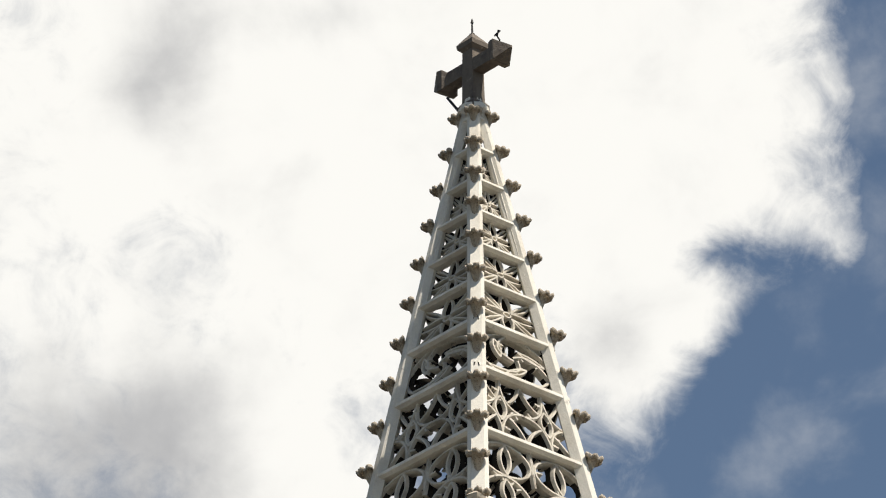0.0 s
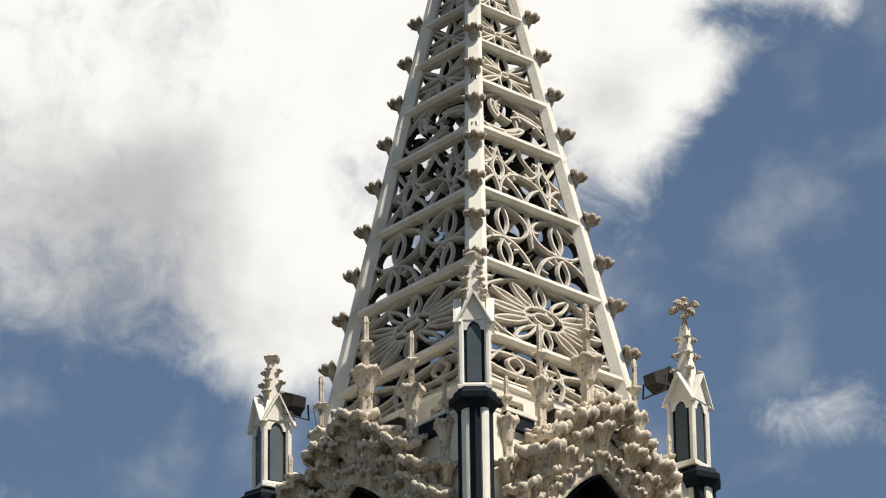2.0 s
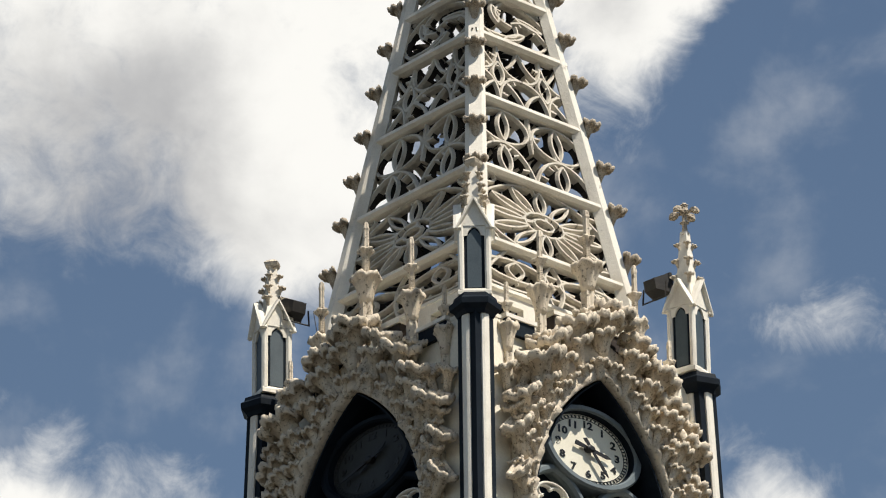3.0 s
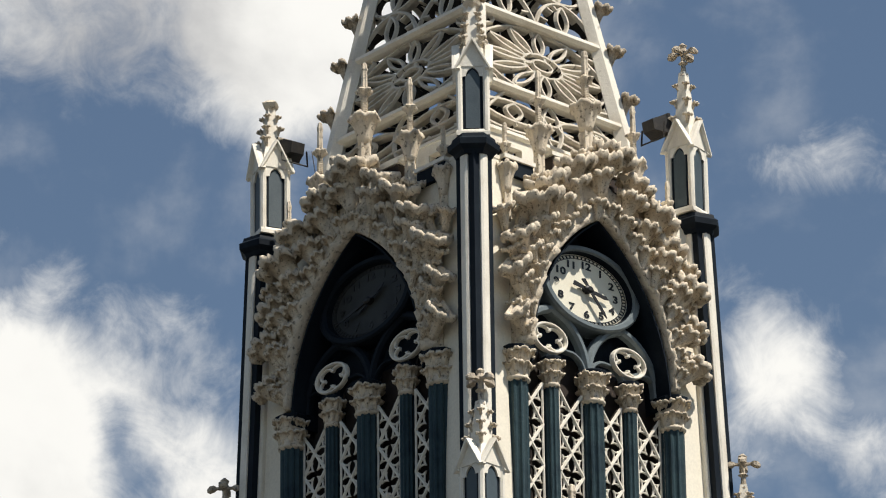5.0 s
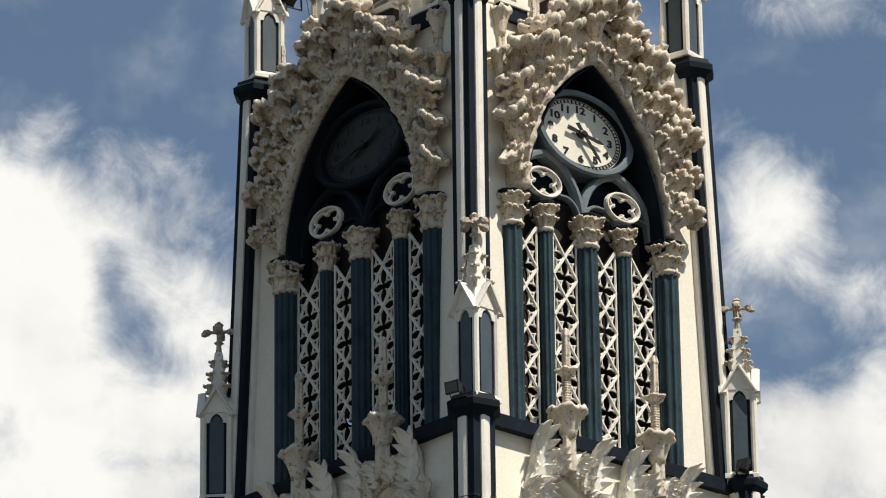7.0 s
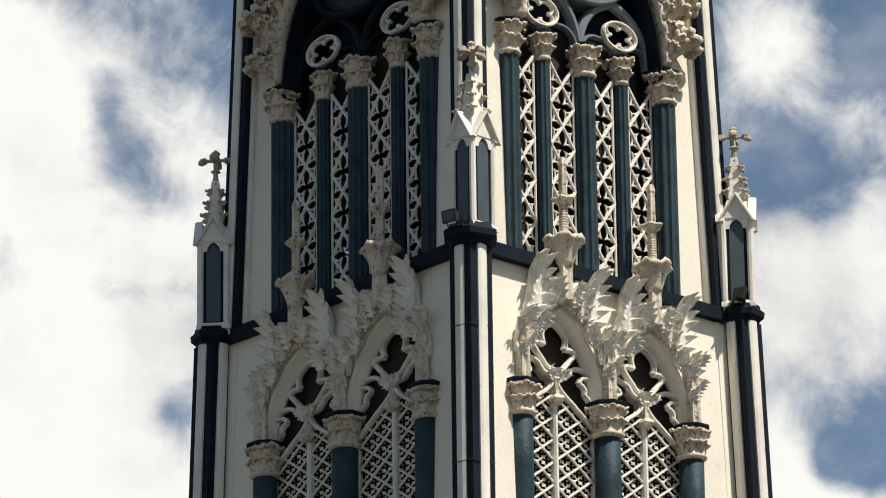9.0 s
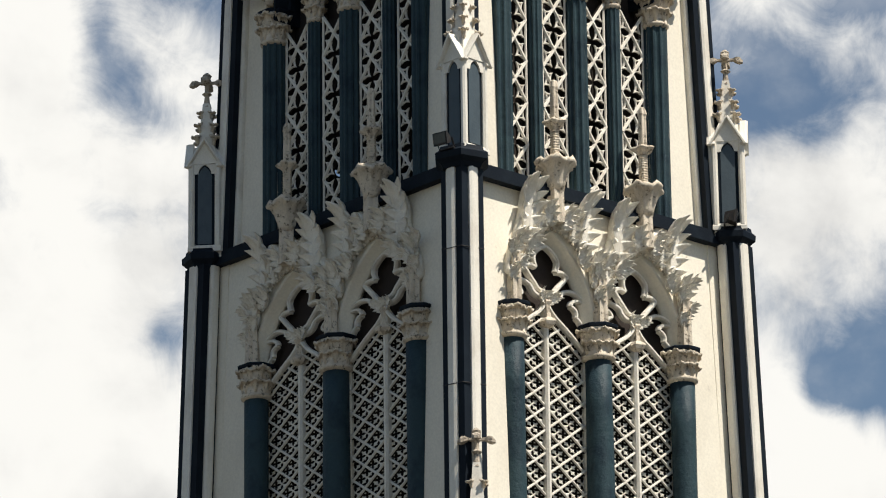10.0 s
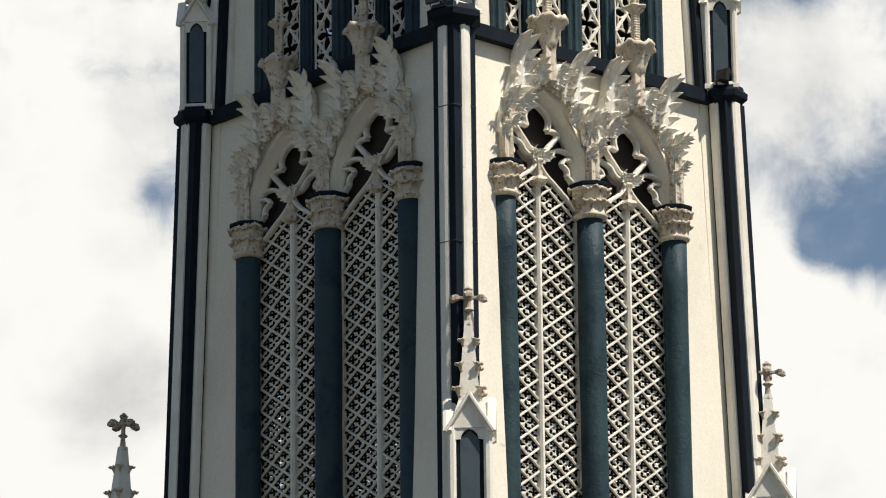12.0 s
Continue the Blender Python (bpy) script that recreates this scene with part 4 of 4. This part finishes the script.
    for s in (-1, 1):
        part("jamb_shaft", lathe(bmesh.new(), s * 1.66, -2.47, [(0.085, 30.22), (0.08, 31.0)], 20, 0, 5, 0.18), ORNAMENT, th)
        for j in range(7):
            leaf_at(th, CABBAGE[j % 6], s * (1.64 + 0.05 * (j % 2)), 2.56, 30.55 + 0.20 * j, 0.24 + 0.025 * j, s * -(10 + 26 * (j % 2)), 14, rnd.uniform(-30, 30))
    for u, foot, cup, tip, r in ((0, 33.7, 34.66, 35.64, 0.165), (1.03, 33.0, 33.98, 35.0, 0.14), (-1.03, 33.0, 33.98, 35.0, 0.14), (1.76, 32.3, 33.16, 33.92, 0.12), (-1.76, 32.3, 33.16, 33.92, 0.12)):
        cup_finial(th, u, 2.42, foot, cup, tip, r)
        for s in (-1, 1):
            leaf_at(th, CABBAGE[(s + 2) % 6], u + s * 0.10, 2.50, foot - 0.22, 0.42, -s * 22, 10)
    return th


belfry = clock_window()
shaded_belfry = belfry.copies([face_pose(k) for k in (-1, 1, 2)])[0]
# shaded copy: this window's tracery arches go navy in place of real shade
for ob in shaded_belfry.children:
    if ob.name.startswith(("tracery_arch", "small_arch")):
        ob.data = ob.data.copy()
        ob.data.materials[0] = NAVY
        tagged(ob, "tracery arch darkened to navy for the shade")


# ---- clocks ----
def clock(k, hour, minute, label):
    zc, n, oval = 31.65, 2.32, 0.63

    def flatten(bm):
        """Squashes the round clock in height to fit the camera's view."""
        for v in bm.verts:
            v.co.z = zc + (v.co.z - zc) * oval
        return bm

    th = Thing("tower_clock", (0, -2.14, zc), face_pose(k), label, "clock", "tower clocks")
    disc = bmesh.new()
    loft(disc, [[(0.88 * math.cos(a), y, zc + 0.88 * math.sin(a)) for a in [2 * math.pi * i / 64 for i in range(64)]] for y in (-2.20, -n)])
    # on face -1 the shade is put into a darker dial colour
    dial = part("dial", flatten(disc), SHADED_DIAL if k == -1 else DIAL, th, "dial coloured dark for the shade" if k == -1 else "cream enamel dial")
    ring_bm = bmesh.new()
    prof = ((0.885, 2.05), (0.90, 2.42), (0.93, 2.46), (1.02, 2.46), (1.06, 2.42), (1.06, 2.05))
    rows = [[(r * math.cos(a), -y, zc + r * math.sin(a)) for r, y in prof] for a in [2 * math.pi * i / 64 for i in range(64)]]
    vs = [[ring_bm.verts.new(p) for p in row] for row in rows]
    for i in range(64):
        for j in range(6):
            ring_bm.faces.new((vs[i][j], vs[(i + 1) % 64][j], vs[(i + 1) % 64][(j + 1) % 6], vs[i][(j + 1) % 6]))
    # dark tube added for the shadow inside the bezel
    tube = bmesh.new()
    inside = [[tube.verts.new((r * math.cos(a), -y, zc + r * math.sin(a))) for r, y in ((0.880, 2.06), (0.893, 2.425), (0.899, 2.425), (0.887, 2.06))] for a in [2 * math.pi * i / 64 for i in range(64)]]
    for i in range(64):
        for j in range(4):
            tube.faces.new((inside[i][j], inside[(i + 1) % 64][j], inside[(i + 1) % 64][(j + 1) % 4], inside[i][(j + 1) % 4]))
    part("bezel_lining", flatten(tube), NAVY, th, "navy tube added for the shade inside the bezel")
    # navy on face -1 stands in for the shade on that bezel
    part("bezel", flatten(ring_bm), NAVY if k == -1 else SLATE, th, "round bezel darkened to navy for the shade" if k == -1 else "grey-blue round bezel")

    def flat_bar(x0, z0, x1, z1, w0, w1, y):
        a, b = Vector((x0, 0, z0)), Vector((x1, 0, z1))
        s = Vector((0, 1, 0)).cross((b - a).normalized())
        return [[Vector((0, -y - h, zc)) + p for p in (a - s * w0, a + s * w0, b + s * w1, b - s * w1)] for h in (0.0, 0.012)]
    marks = bmesh.new()
    for i in range(60):
        a = math.pi * i / 30
        loft(marks, flat_bar(0.785 * math.sin(a), 0.785 * math.cos(a), 0.845 * math.sin(a), 0.845 * math.cos(a), 0.011, 0.011, n + 0.002))
    for r in (0.778, 0.852):
        strip(marks, [(r * math.cos(a), -n - 0.004, zc + r * math.sin(a)) for a in [2 * math.pi * i / 48 for i in range(48)]], (0, -1, 0), 0.012, 0.006, True)
    part("minute_track", flatten(marks), BLACK, th, under=dial)
    for h in range(1, 13):
        a = math.pi * h / 6
        text = bpy.data.curves.new("numeral", "FONT")
        text.body, text.size, text.align_x, text.align_y, text.extrude, text.offset = str(h), 0.235, "CENTER", "CENTER", 0.004, 0.007
        tmp = new("numeral", text)
        bpy.context.view_layer.update()
        me = bpy.data.meshes.new_from_object(tmp.evaluated_get(bpy.context.evaluated_depsgraph_get()))
        bpy.data.objects.remove(tmp)
        me.materials.clear()
        me.materials.append(BLACK)
        piece("numeral", me, th, pose(0.63 * math.sin(a), -n - 0.006, zc + 0.63 * oval * math.cos(a), 90, 0, 0) @ Matrix.Diagonal((1.0, oval * 1.08, 1.0, 1.0)), under=dial)
    for name, ang, reach, tail, w, y in (("hour_hand", 30 * (hour + minute / 60), 0.46, 0.32, 0.040, n + 0.05), ("minute_hand", 6 * minute, 0.72, 0.26, 0.030, n + 0.075)):
        s, c = math.sin(radians(ang)), math.cos(radians(ang))
        bm = bmesh.new()
        loft(bm, flat_bar(-tail * s, -tail * c, 0, 0, w * 1.5, w, y))
        loft(bm, flat_bar(0, 0, reach * 0.8 * s, reach * 0.8 * c, w, w * 1.2, y))
        loft(bm, flat_bar(reach * 0.8 * s, reach * 0.8 * c, reach * s, reach * c, w * 1.2, 0.004, y))
        part(name, flatten(bm), BLACK, th)
    hub = loft(bmesh.new(), [[(q * math.cos(a), -y, zc + q * math.sin(a)) for a in [2 * math.pi * i / 16 for i in range(16)]] for q, y in ((0.085, n), (0.085, n + 0.09), (0.05, n + 0.11))])
    part("hub", flatten(hub), BLACK, th)
    return th


for k, hh, mm, lab in ((0, 3, 25, "cream dial clock with black numerals in the sunlit window"), (-1, 1, 41, "clock with a dial darkened for the shade in its window"),
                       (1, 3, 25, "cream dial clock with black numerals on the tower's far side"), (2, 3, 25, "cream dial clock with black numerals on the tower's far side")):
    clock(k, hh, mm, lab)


# ---- paired windows of the lower stage ----
def quatrefoil_diamond(bm, cx, cz, hx, hz, n, depth, keep):
    """A diamond plate with a four-lobed hole; keep(x) tells whether it lies between the jambs."""
    if not keep(cx):
        return
    m = 24
    outer, inner = [], []
    for i in range(m):
        a = 2 * math.pi * i / m
        c, s = math.cos(a), math.sin(a)
        q = 1.0 / (abs(c) + abs(s))
        outer.append((cx + hx * q * c, cz + hz * q * s))
        lob = 0.34 + 0.46 * abs(math.cos(2 * a)) ** 0.7
        inner.append((cx + hx * lob * q * 1.05 * c, cz + hz * lob * q * 1.05 * s))
    fo = [bm.verts.new((x, -n, z)) for x, z in outer]
    fi = [bm.verts.new((x, -n + 0.01, z)) for x, z in inner]
    bi = [bm.verts.new((x, -n + depth, z)) for x, z in inner]
    bo = [bm.verts.new((x, -n + depth, z)) for x, z in outer]
    for i in range(m):
        j = (i + 1) % m
        bm.faces.new((fo[i], fo[j], fi[j], fi[i]))
        bm.faces.new((fi[i], fi[j], bi[j], bi[i]))
        bm.faces.new((bi[i], bi[j], bo[j], bo[i]))


def paired_window():
    th = Thing("paired_window", (0, -2.74, 15.2), face_pose(0), "pair of pointed windows with lattice screens and leafy hoods", "window", "paired windows")
    rnd = random.Random(9)
    nrm = (0, -1, 0)
    for i, (u, r) in enumerate(((-1.77, 0.185), (1.77, 0.185), (0.0, 0.20))):
        column(th, u, 2.72, Z_LOW + 0.05, 24.02, r, False, 0.44, 60 + i)
    n = 2.52
    for s in (-1, 1):
        c = s * LOW_U
        hw = LOW_HW + 0.02
        lat = bmesh.new()
        pz, px = 0.17, 0.25
        z = LOW_SILL - 0.2
        row = 0
        while z < 24.72:
            for j in range(-4, 5):
                x = (j + 0.5 * (row % 2)) * px * 0.5 * 2
                if abs(x) < hw + 0.10 and z < 24.66 - 0.62 * abs(x):
                    quatrefoil_diamond(lat, c + x, z, px / 2, pz / 2, n, 0.05, lambda q: True)
            z += pz / 2
            row += 1
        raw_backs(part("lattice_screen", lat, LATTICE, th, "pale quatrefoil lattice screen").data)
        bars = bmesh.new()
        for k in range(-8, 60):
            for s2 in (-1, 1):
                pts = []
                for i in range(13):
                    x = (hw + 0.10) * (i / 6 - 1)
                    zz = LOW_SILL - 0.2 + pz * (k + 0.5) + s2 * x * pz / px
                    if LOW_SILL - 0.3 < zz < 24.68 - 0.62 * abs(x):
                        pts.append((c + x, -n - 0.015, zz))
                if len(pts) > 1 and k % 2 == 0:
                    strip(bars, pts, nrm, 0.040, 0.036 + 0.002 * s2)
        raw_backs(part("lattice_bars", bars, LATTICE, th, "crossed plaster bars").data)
        part("mullion", strip(bmesh.new(), [(c, -n - 0.05, LOW_SILL - 0.2), (c, -n - 0.05, 24.75)], nrm, 0.085, 0.05), LATTICE, th)
        # flowing head of the window
        bm = bmesh.new()

        def line(pts, w=0.05, closed=False):
            strip(bm, [(c + x * 1.09, -n - 0.06, z) for x, z in pts], nrm, w * 1.0, 0.045, closed)
        for q in (-1, 1):
            # gable over the lattice
            line(bezier2((q * 0.0, 24.80), (q * 0.06, 24.62), (q * 0.26, 24.50)), 0.06)
            line(bezier2((q * 0.26, 24.50), (q * 0.46, 24.36), (q * 0.70, 24.16)), 0.06)
            # trefoil with pointed cusps
            line(bezier2((q * 0.03, 24.92), (q * 0.16, 24.92), (q * 0.20, 25.00)), 0.07)
            line(bezier2((q * 0.20, 25.00), (q * 0.30, 25.10), (q * 0.40, 25.22)), 0.07)
            line(bezier2((q * 0.40, 25.22), (q * 0.34, 25.31), (q * 0.19, 25.26)), 0.07)
            line(bezier2((q * 0.19, 25.26), (q * 0.26, 25.40), (q * 0.20, 25.48)), 0.07)
            line(bezier2((q * 0.20, 25.48), (q * 0.12, 25.58), (0, 25.62)), 0.07)
            # daggers beside it
            line(bezier2((q * 0.04, 24.84), (q * 0.22, 24.80), (q * 0.30, 24.96)), 0.075)
            line(bezier2((q * 0.28, 24.95), (q * 0.46, 25.08), (q * 0.66, 24.96)), 0.065)
            line(bezier2((q * 0.66, 24.90), (q * 0.48, 24.92), (q * 0.46, 24.80)), 0.06)
            line(bezier2((q * 0.46, 24.80), (q * 0.60, 24.76), (q * 0.56, 24.64)), 0.06)
            line(bezier2((q * 0.56, 24.64), (q * 0.68, 24.58), (q * 0.68, 24.44)), 0.06)
        part("window_tracery", bm, LATTICE, th, "flowing trefoil tracery")
        for roll in (-48, 0, 48):
            leaf_at(th, SPRIG[1], c - 0.0008 * roll, n + 0.08, 24.76, 0.24 if roll else 0.20, roll, 10)
        bm = lathe(bmesh.new(), c, -n - 0.10, [(0.03, 24.36), (0.10, 24.40), (0.125, 24.45), (0.10, 24.49), (0.05, 24.52), (0.04, 24.60)], 10, 0, 5, 0.15)
        bm = lathe(bm, c, -n - 0.09, [(0.03, 24.60), (0.045, 24.70), (0.07, 24.76), (0.04, 24.80)], 10, 0, 5, 0.15)
        # dark sheet added for the shade behind this lattice
        part("back_board", box(bmesh.new(), c - 0.88, c + 0.88, -2.30, -2.26, 22.2, 24.95), INNER, th, "dark sheet added for the shade behind the lattice")
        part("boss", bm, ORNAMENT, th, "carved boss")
        # another added sheet darkens the gaps of the tracery
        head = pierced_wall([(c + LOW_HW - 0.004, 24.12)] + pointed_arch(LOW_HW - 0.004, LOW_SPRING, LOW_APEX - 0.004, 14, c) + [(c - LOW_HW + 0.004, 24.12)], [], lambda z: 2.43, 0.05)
        part("back_board", head, INNER, th, "dark brown sheet added for the shade behind the tracery")
        # hollow splay from the wall face in to the tracery
        inner_edge = [(c + LOW_HW, 20.0)] + pointed_arch(LOW_HW, LOW_SPRING, LOW_APEX, 16, c) + [(c - LOW_HW, 20.0)]
        outer_edge = [(c + LOW_HW + SPLAY, 20.0)] + pointed_arch(LOW_HW + SPLAY, LOW_SPRING, LOW_APEX + SPLAY * 1.2, 16, c) + [(c - LOW_HW - SPLAY, 20.0)]
        rows = []
        for (x0, z0), (x1, z1) in zip(inner_edge, outer_edge):
            rows.append([(x0 + (x1 - x0) * f, -d, z0 + (z1 - z0) * f) for f, d in ((-0.25, 2.50), (-0.25, 2.56), (0.10, 2.59), (0.45, 2.64), (0.80, 2.71), (1.04, 2.765), (1.04, 2.50))])
        part("splayed_reveal", loft(bmesh.new(), rows), CREAM, th, "smooth hollow cream reveal", smooth=True)
        # beads under the hood
        bm = bmesh.new()
        for x, z, ox, oz in along(pointed_arch(LOW_HW + 0.09, LOW_SPRING + 0.35, LOW_APEX + 0.12, 12, c), 34):
            lathe(bm, x, -2.785, [(0.008, z - 0.028), (0.026, z - 0.012), (0.026, z + 0.012), (0.008, z + 0.028)], 6)
        part("beading", bm, ORNAMENT, th)
        # carved body of the hood, narrow at the springing and rising to a horn on either side
        rows, inner = [], pointed_arch(LOW_HW + 0.09, LOW_SPRING + 0.55, LOW_APEX + 0.13, 24, c)
        for x0, z0 in inner:
            q = (x0 - c) / (LOW_HW + 0.04)
            top = 25.0 + 1.60 * max(0.0, 1 - abs(abs(q) - 0.52) / 0.52) ** 0.75 if abs(q) > 0.52 else 26.28 + 0.32 * (abs(q) / 0.52) ** 2
            x1, z1 = c + q * 0.92, max(z0 + 0.10, top - 0.10)
            row = []
            for f, d in ((0.0, 2.70), (0.0, 2.755), (0.12, 2.78), (0.30, 2.79), (0.50, 2.81), (0.70, 2.81), (0.88, 2.79), (1.0, 2.76), (1.0, 2.70)):
                x, z = x0 + (x1 - x0) * f, z0 + (z1 - z0) * f
                bulge = noise.noise((x * 5.0, z * 4.0, 3.0)) * 0.07 + noise.noise((x * 13.0, z * 11.0, 5.0)) * 0.035 if 0.05 < f < 0.95 else 0.0
                row.append((x, -d - bulge, z))
            rows.append(row)
        part("hood_body", loft(bmesh.new(), rows), LEAFWHITE, th, "carved leafy hood", smooth=True)
        for q in (-1, 1):
            # the tall leaves that end in the horns, and those that follow the arch
            leaf_at(th, TALL[0], c + q * 0.58, 2.80, 25.62, 0.98, q * 2, 0, q * 12)
            leaf_at(th, TALL[1], c + q * 0.80, 2.78, 25.10, 0.62, -q * 6, 2, -q * 10)
            leaf_at(th, TALL[2], c + q * 0.33, 2.80, 25.72, 0.52, -q * 10, 2, q * 18)
            leaf_at(th, SPRIG[0], c + q * 0.60, 2.82, 25.36, 0.36, q * 30, 8, -q * 12)
            leaf_at(th, SPRIG[2], c + q * 0.14, 2.84, 25.86, 0.40, -q * 14, 6, q * 15)
            leaf_at(th, SPRIG[1], c + q * 0.83, 2.79, 24.90, 0.28, -q * 4, 8, q * 20)
        cup_finial(th, c, 2.84, 25.9, 26.82, 28.14, 0.20)
    for u in (-1.77, 0.0, 1.77):
        part("jamb_shaft", lathe(bmesh.new(), u, -2.80, [(0.10, 24.55), (0.085, 25.3)], 20, 0, 5, 0.2), ORNAMENT, th)
        for j in range(4):
            side = (j % 2) * 2 - 1
            leaf_at(th, SPRIG[j % 3], u + side * 0.05, 2.84, 24.86 + 0.19 * j, 0.24 + 0.02 * j, -side * (14 + 3 * j), 8, side * 20)
    return th


pairs = paired_window()
pairs.copies([face_pose(k) for k in (-1, 1, 2)])


# ---- floodlights, cables ----
def floodlight(k, r, u, z, turn, size, tilt, label):
    """A box floodlight with a sloping hood, a glass front and a bracket."""
    at = corner_pose(k) @ pose(u, -r, z, 0, 0, turn) @ pose(0, 0, 0, tilt, 0, 0)
    th = Thing("floodlight", (0, 0, 0), at, label, "floodlight", "floodlights on the tower")
    s = size
    bm = loft(bmesh.new(), [[(-x * s, y * s, -h * s), (x * s, y * s, -h * s), (x * s, y * s, h * s), (-x * s, y * s, h * s)] for x, y, h in ((0.55, -0.5, 0.42), (0.55, -0.35, 0.42), (0.50, -0.3, 0.38), (0.30, 0.3, 0.22))])
    part("housing", bm, IRON, th)
    part("glass", box(bmesh.new(), -0.46 * s, 0.46 * s, -0.53 * s, -0.505 * s, -0.33 * s, 0.33 * s), GLASS, th, "dark glass front")
    bm = strip(bmesh.new(), [(-0.6 * s, 0.0, 0), (-0.6 * s, 0.2 * s, -0.62 * s), (0.6 * s, 0.2 * s, -0.62 * s), (0.6 * s, 0.0, 0)], (0, 0.3, 1), 0.03, 0.012)
    part("bracket", bm, IRON, th)
    return th


floodlight(-1, 2.90, 0.05, 35.00, -50, 0.40, -12, "dark box floodlight clamped to the pinnacle")
floodlight(1, 2.78, -0.05, 35.06, 50, 0.40, -12, "dark box floodlight clamped to the pinnacle")
floodlight(-1, 3.98, -0.36, 26.62, 70, 0.22, 10, "small dark floodlight on the navy ledge")
floodlight(1, 3.98, -0.34, 26.70, 0, 0.24, 10, "small dark floodlight on the navy ledge")
floodlight(0, 4.36, -0.24, 26.66, -35, 0.22, 10, "small dark floodlight on the navy ledge")


def cable(points, at, label):
    """A thin sagging cable through points of one frame."""
    th = Thing("cable", points[0], at, label, "cable")
    bm = bmesh.new()
    strip(bm, points, (0.3, -1, 0.1), 0.012, 0.006)
    part("wire", bm, IRON, th)


cable([(0.02, -2.62, 34.95), (0.06, -2.55, 34.5), (0.10, -2.52, 33.9), (0.05, -2.60, 33.35)], corner_pose(-1), "thin dark cable hanging from the floodlight")
for z, r in ((25.05, 4.36), (23.00, 4.42)):
    cable([(-0.31, -r + 0.24, z + 0.02), (-0.02, -r - 0.01, z), (0.31, -r + 0.24, z + 0.02)], corner_pose(0), "thin dark wire tied round the corner shaft")
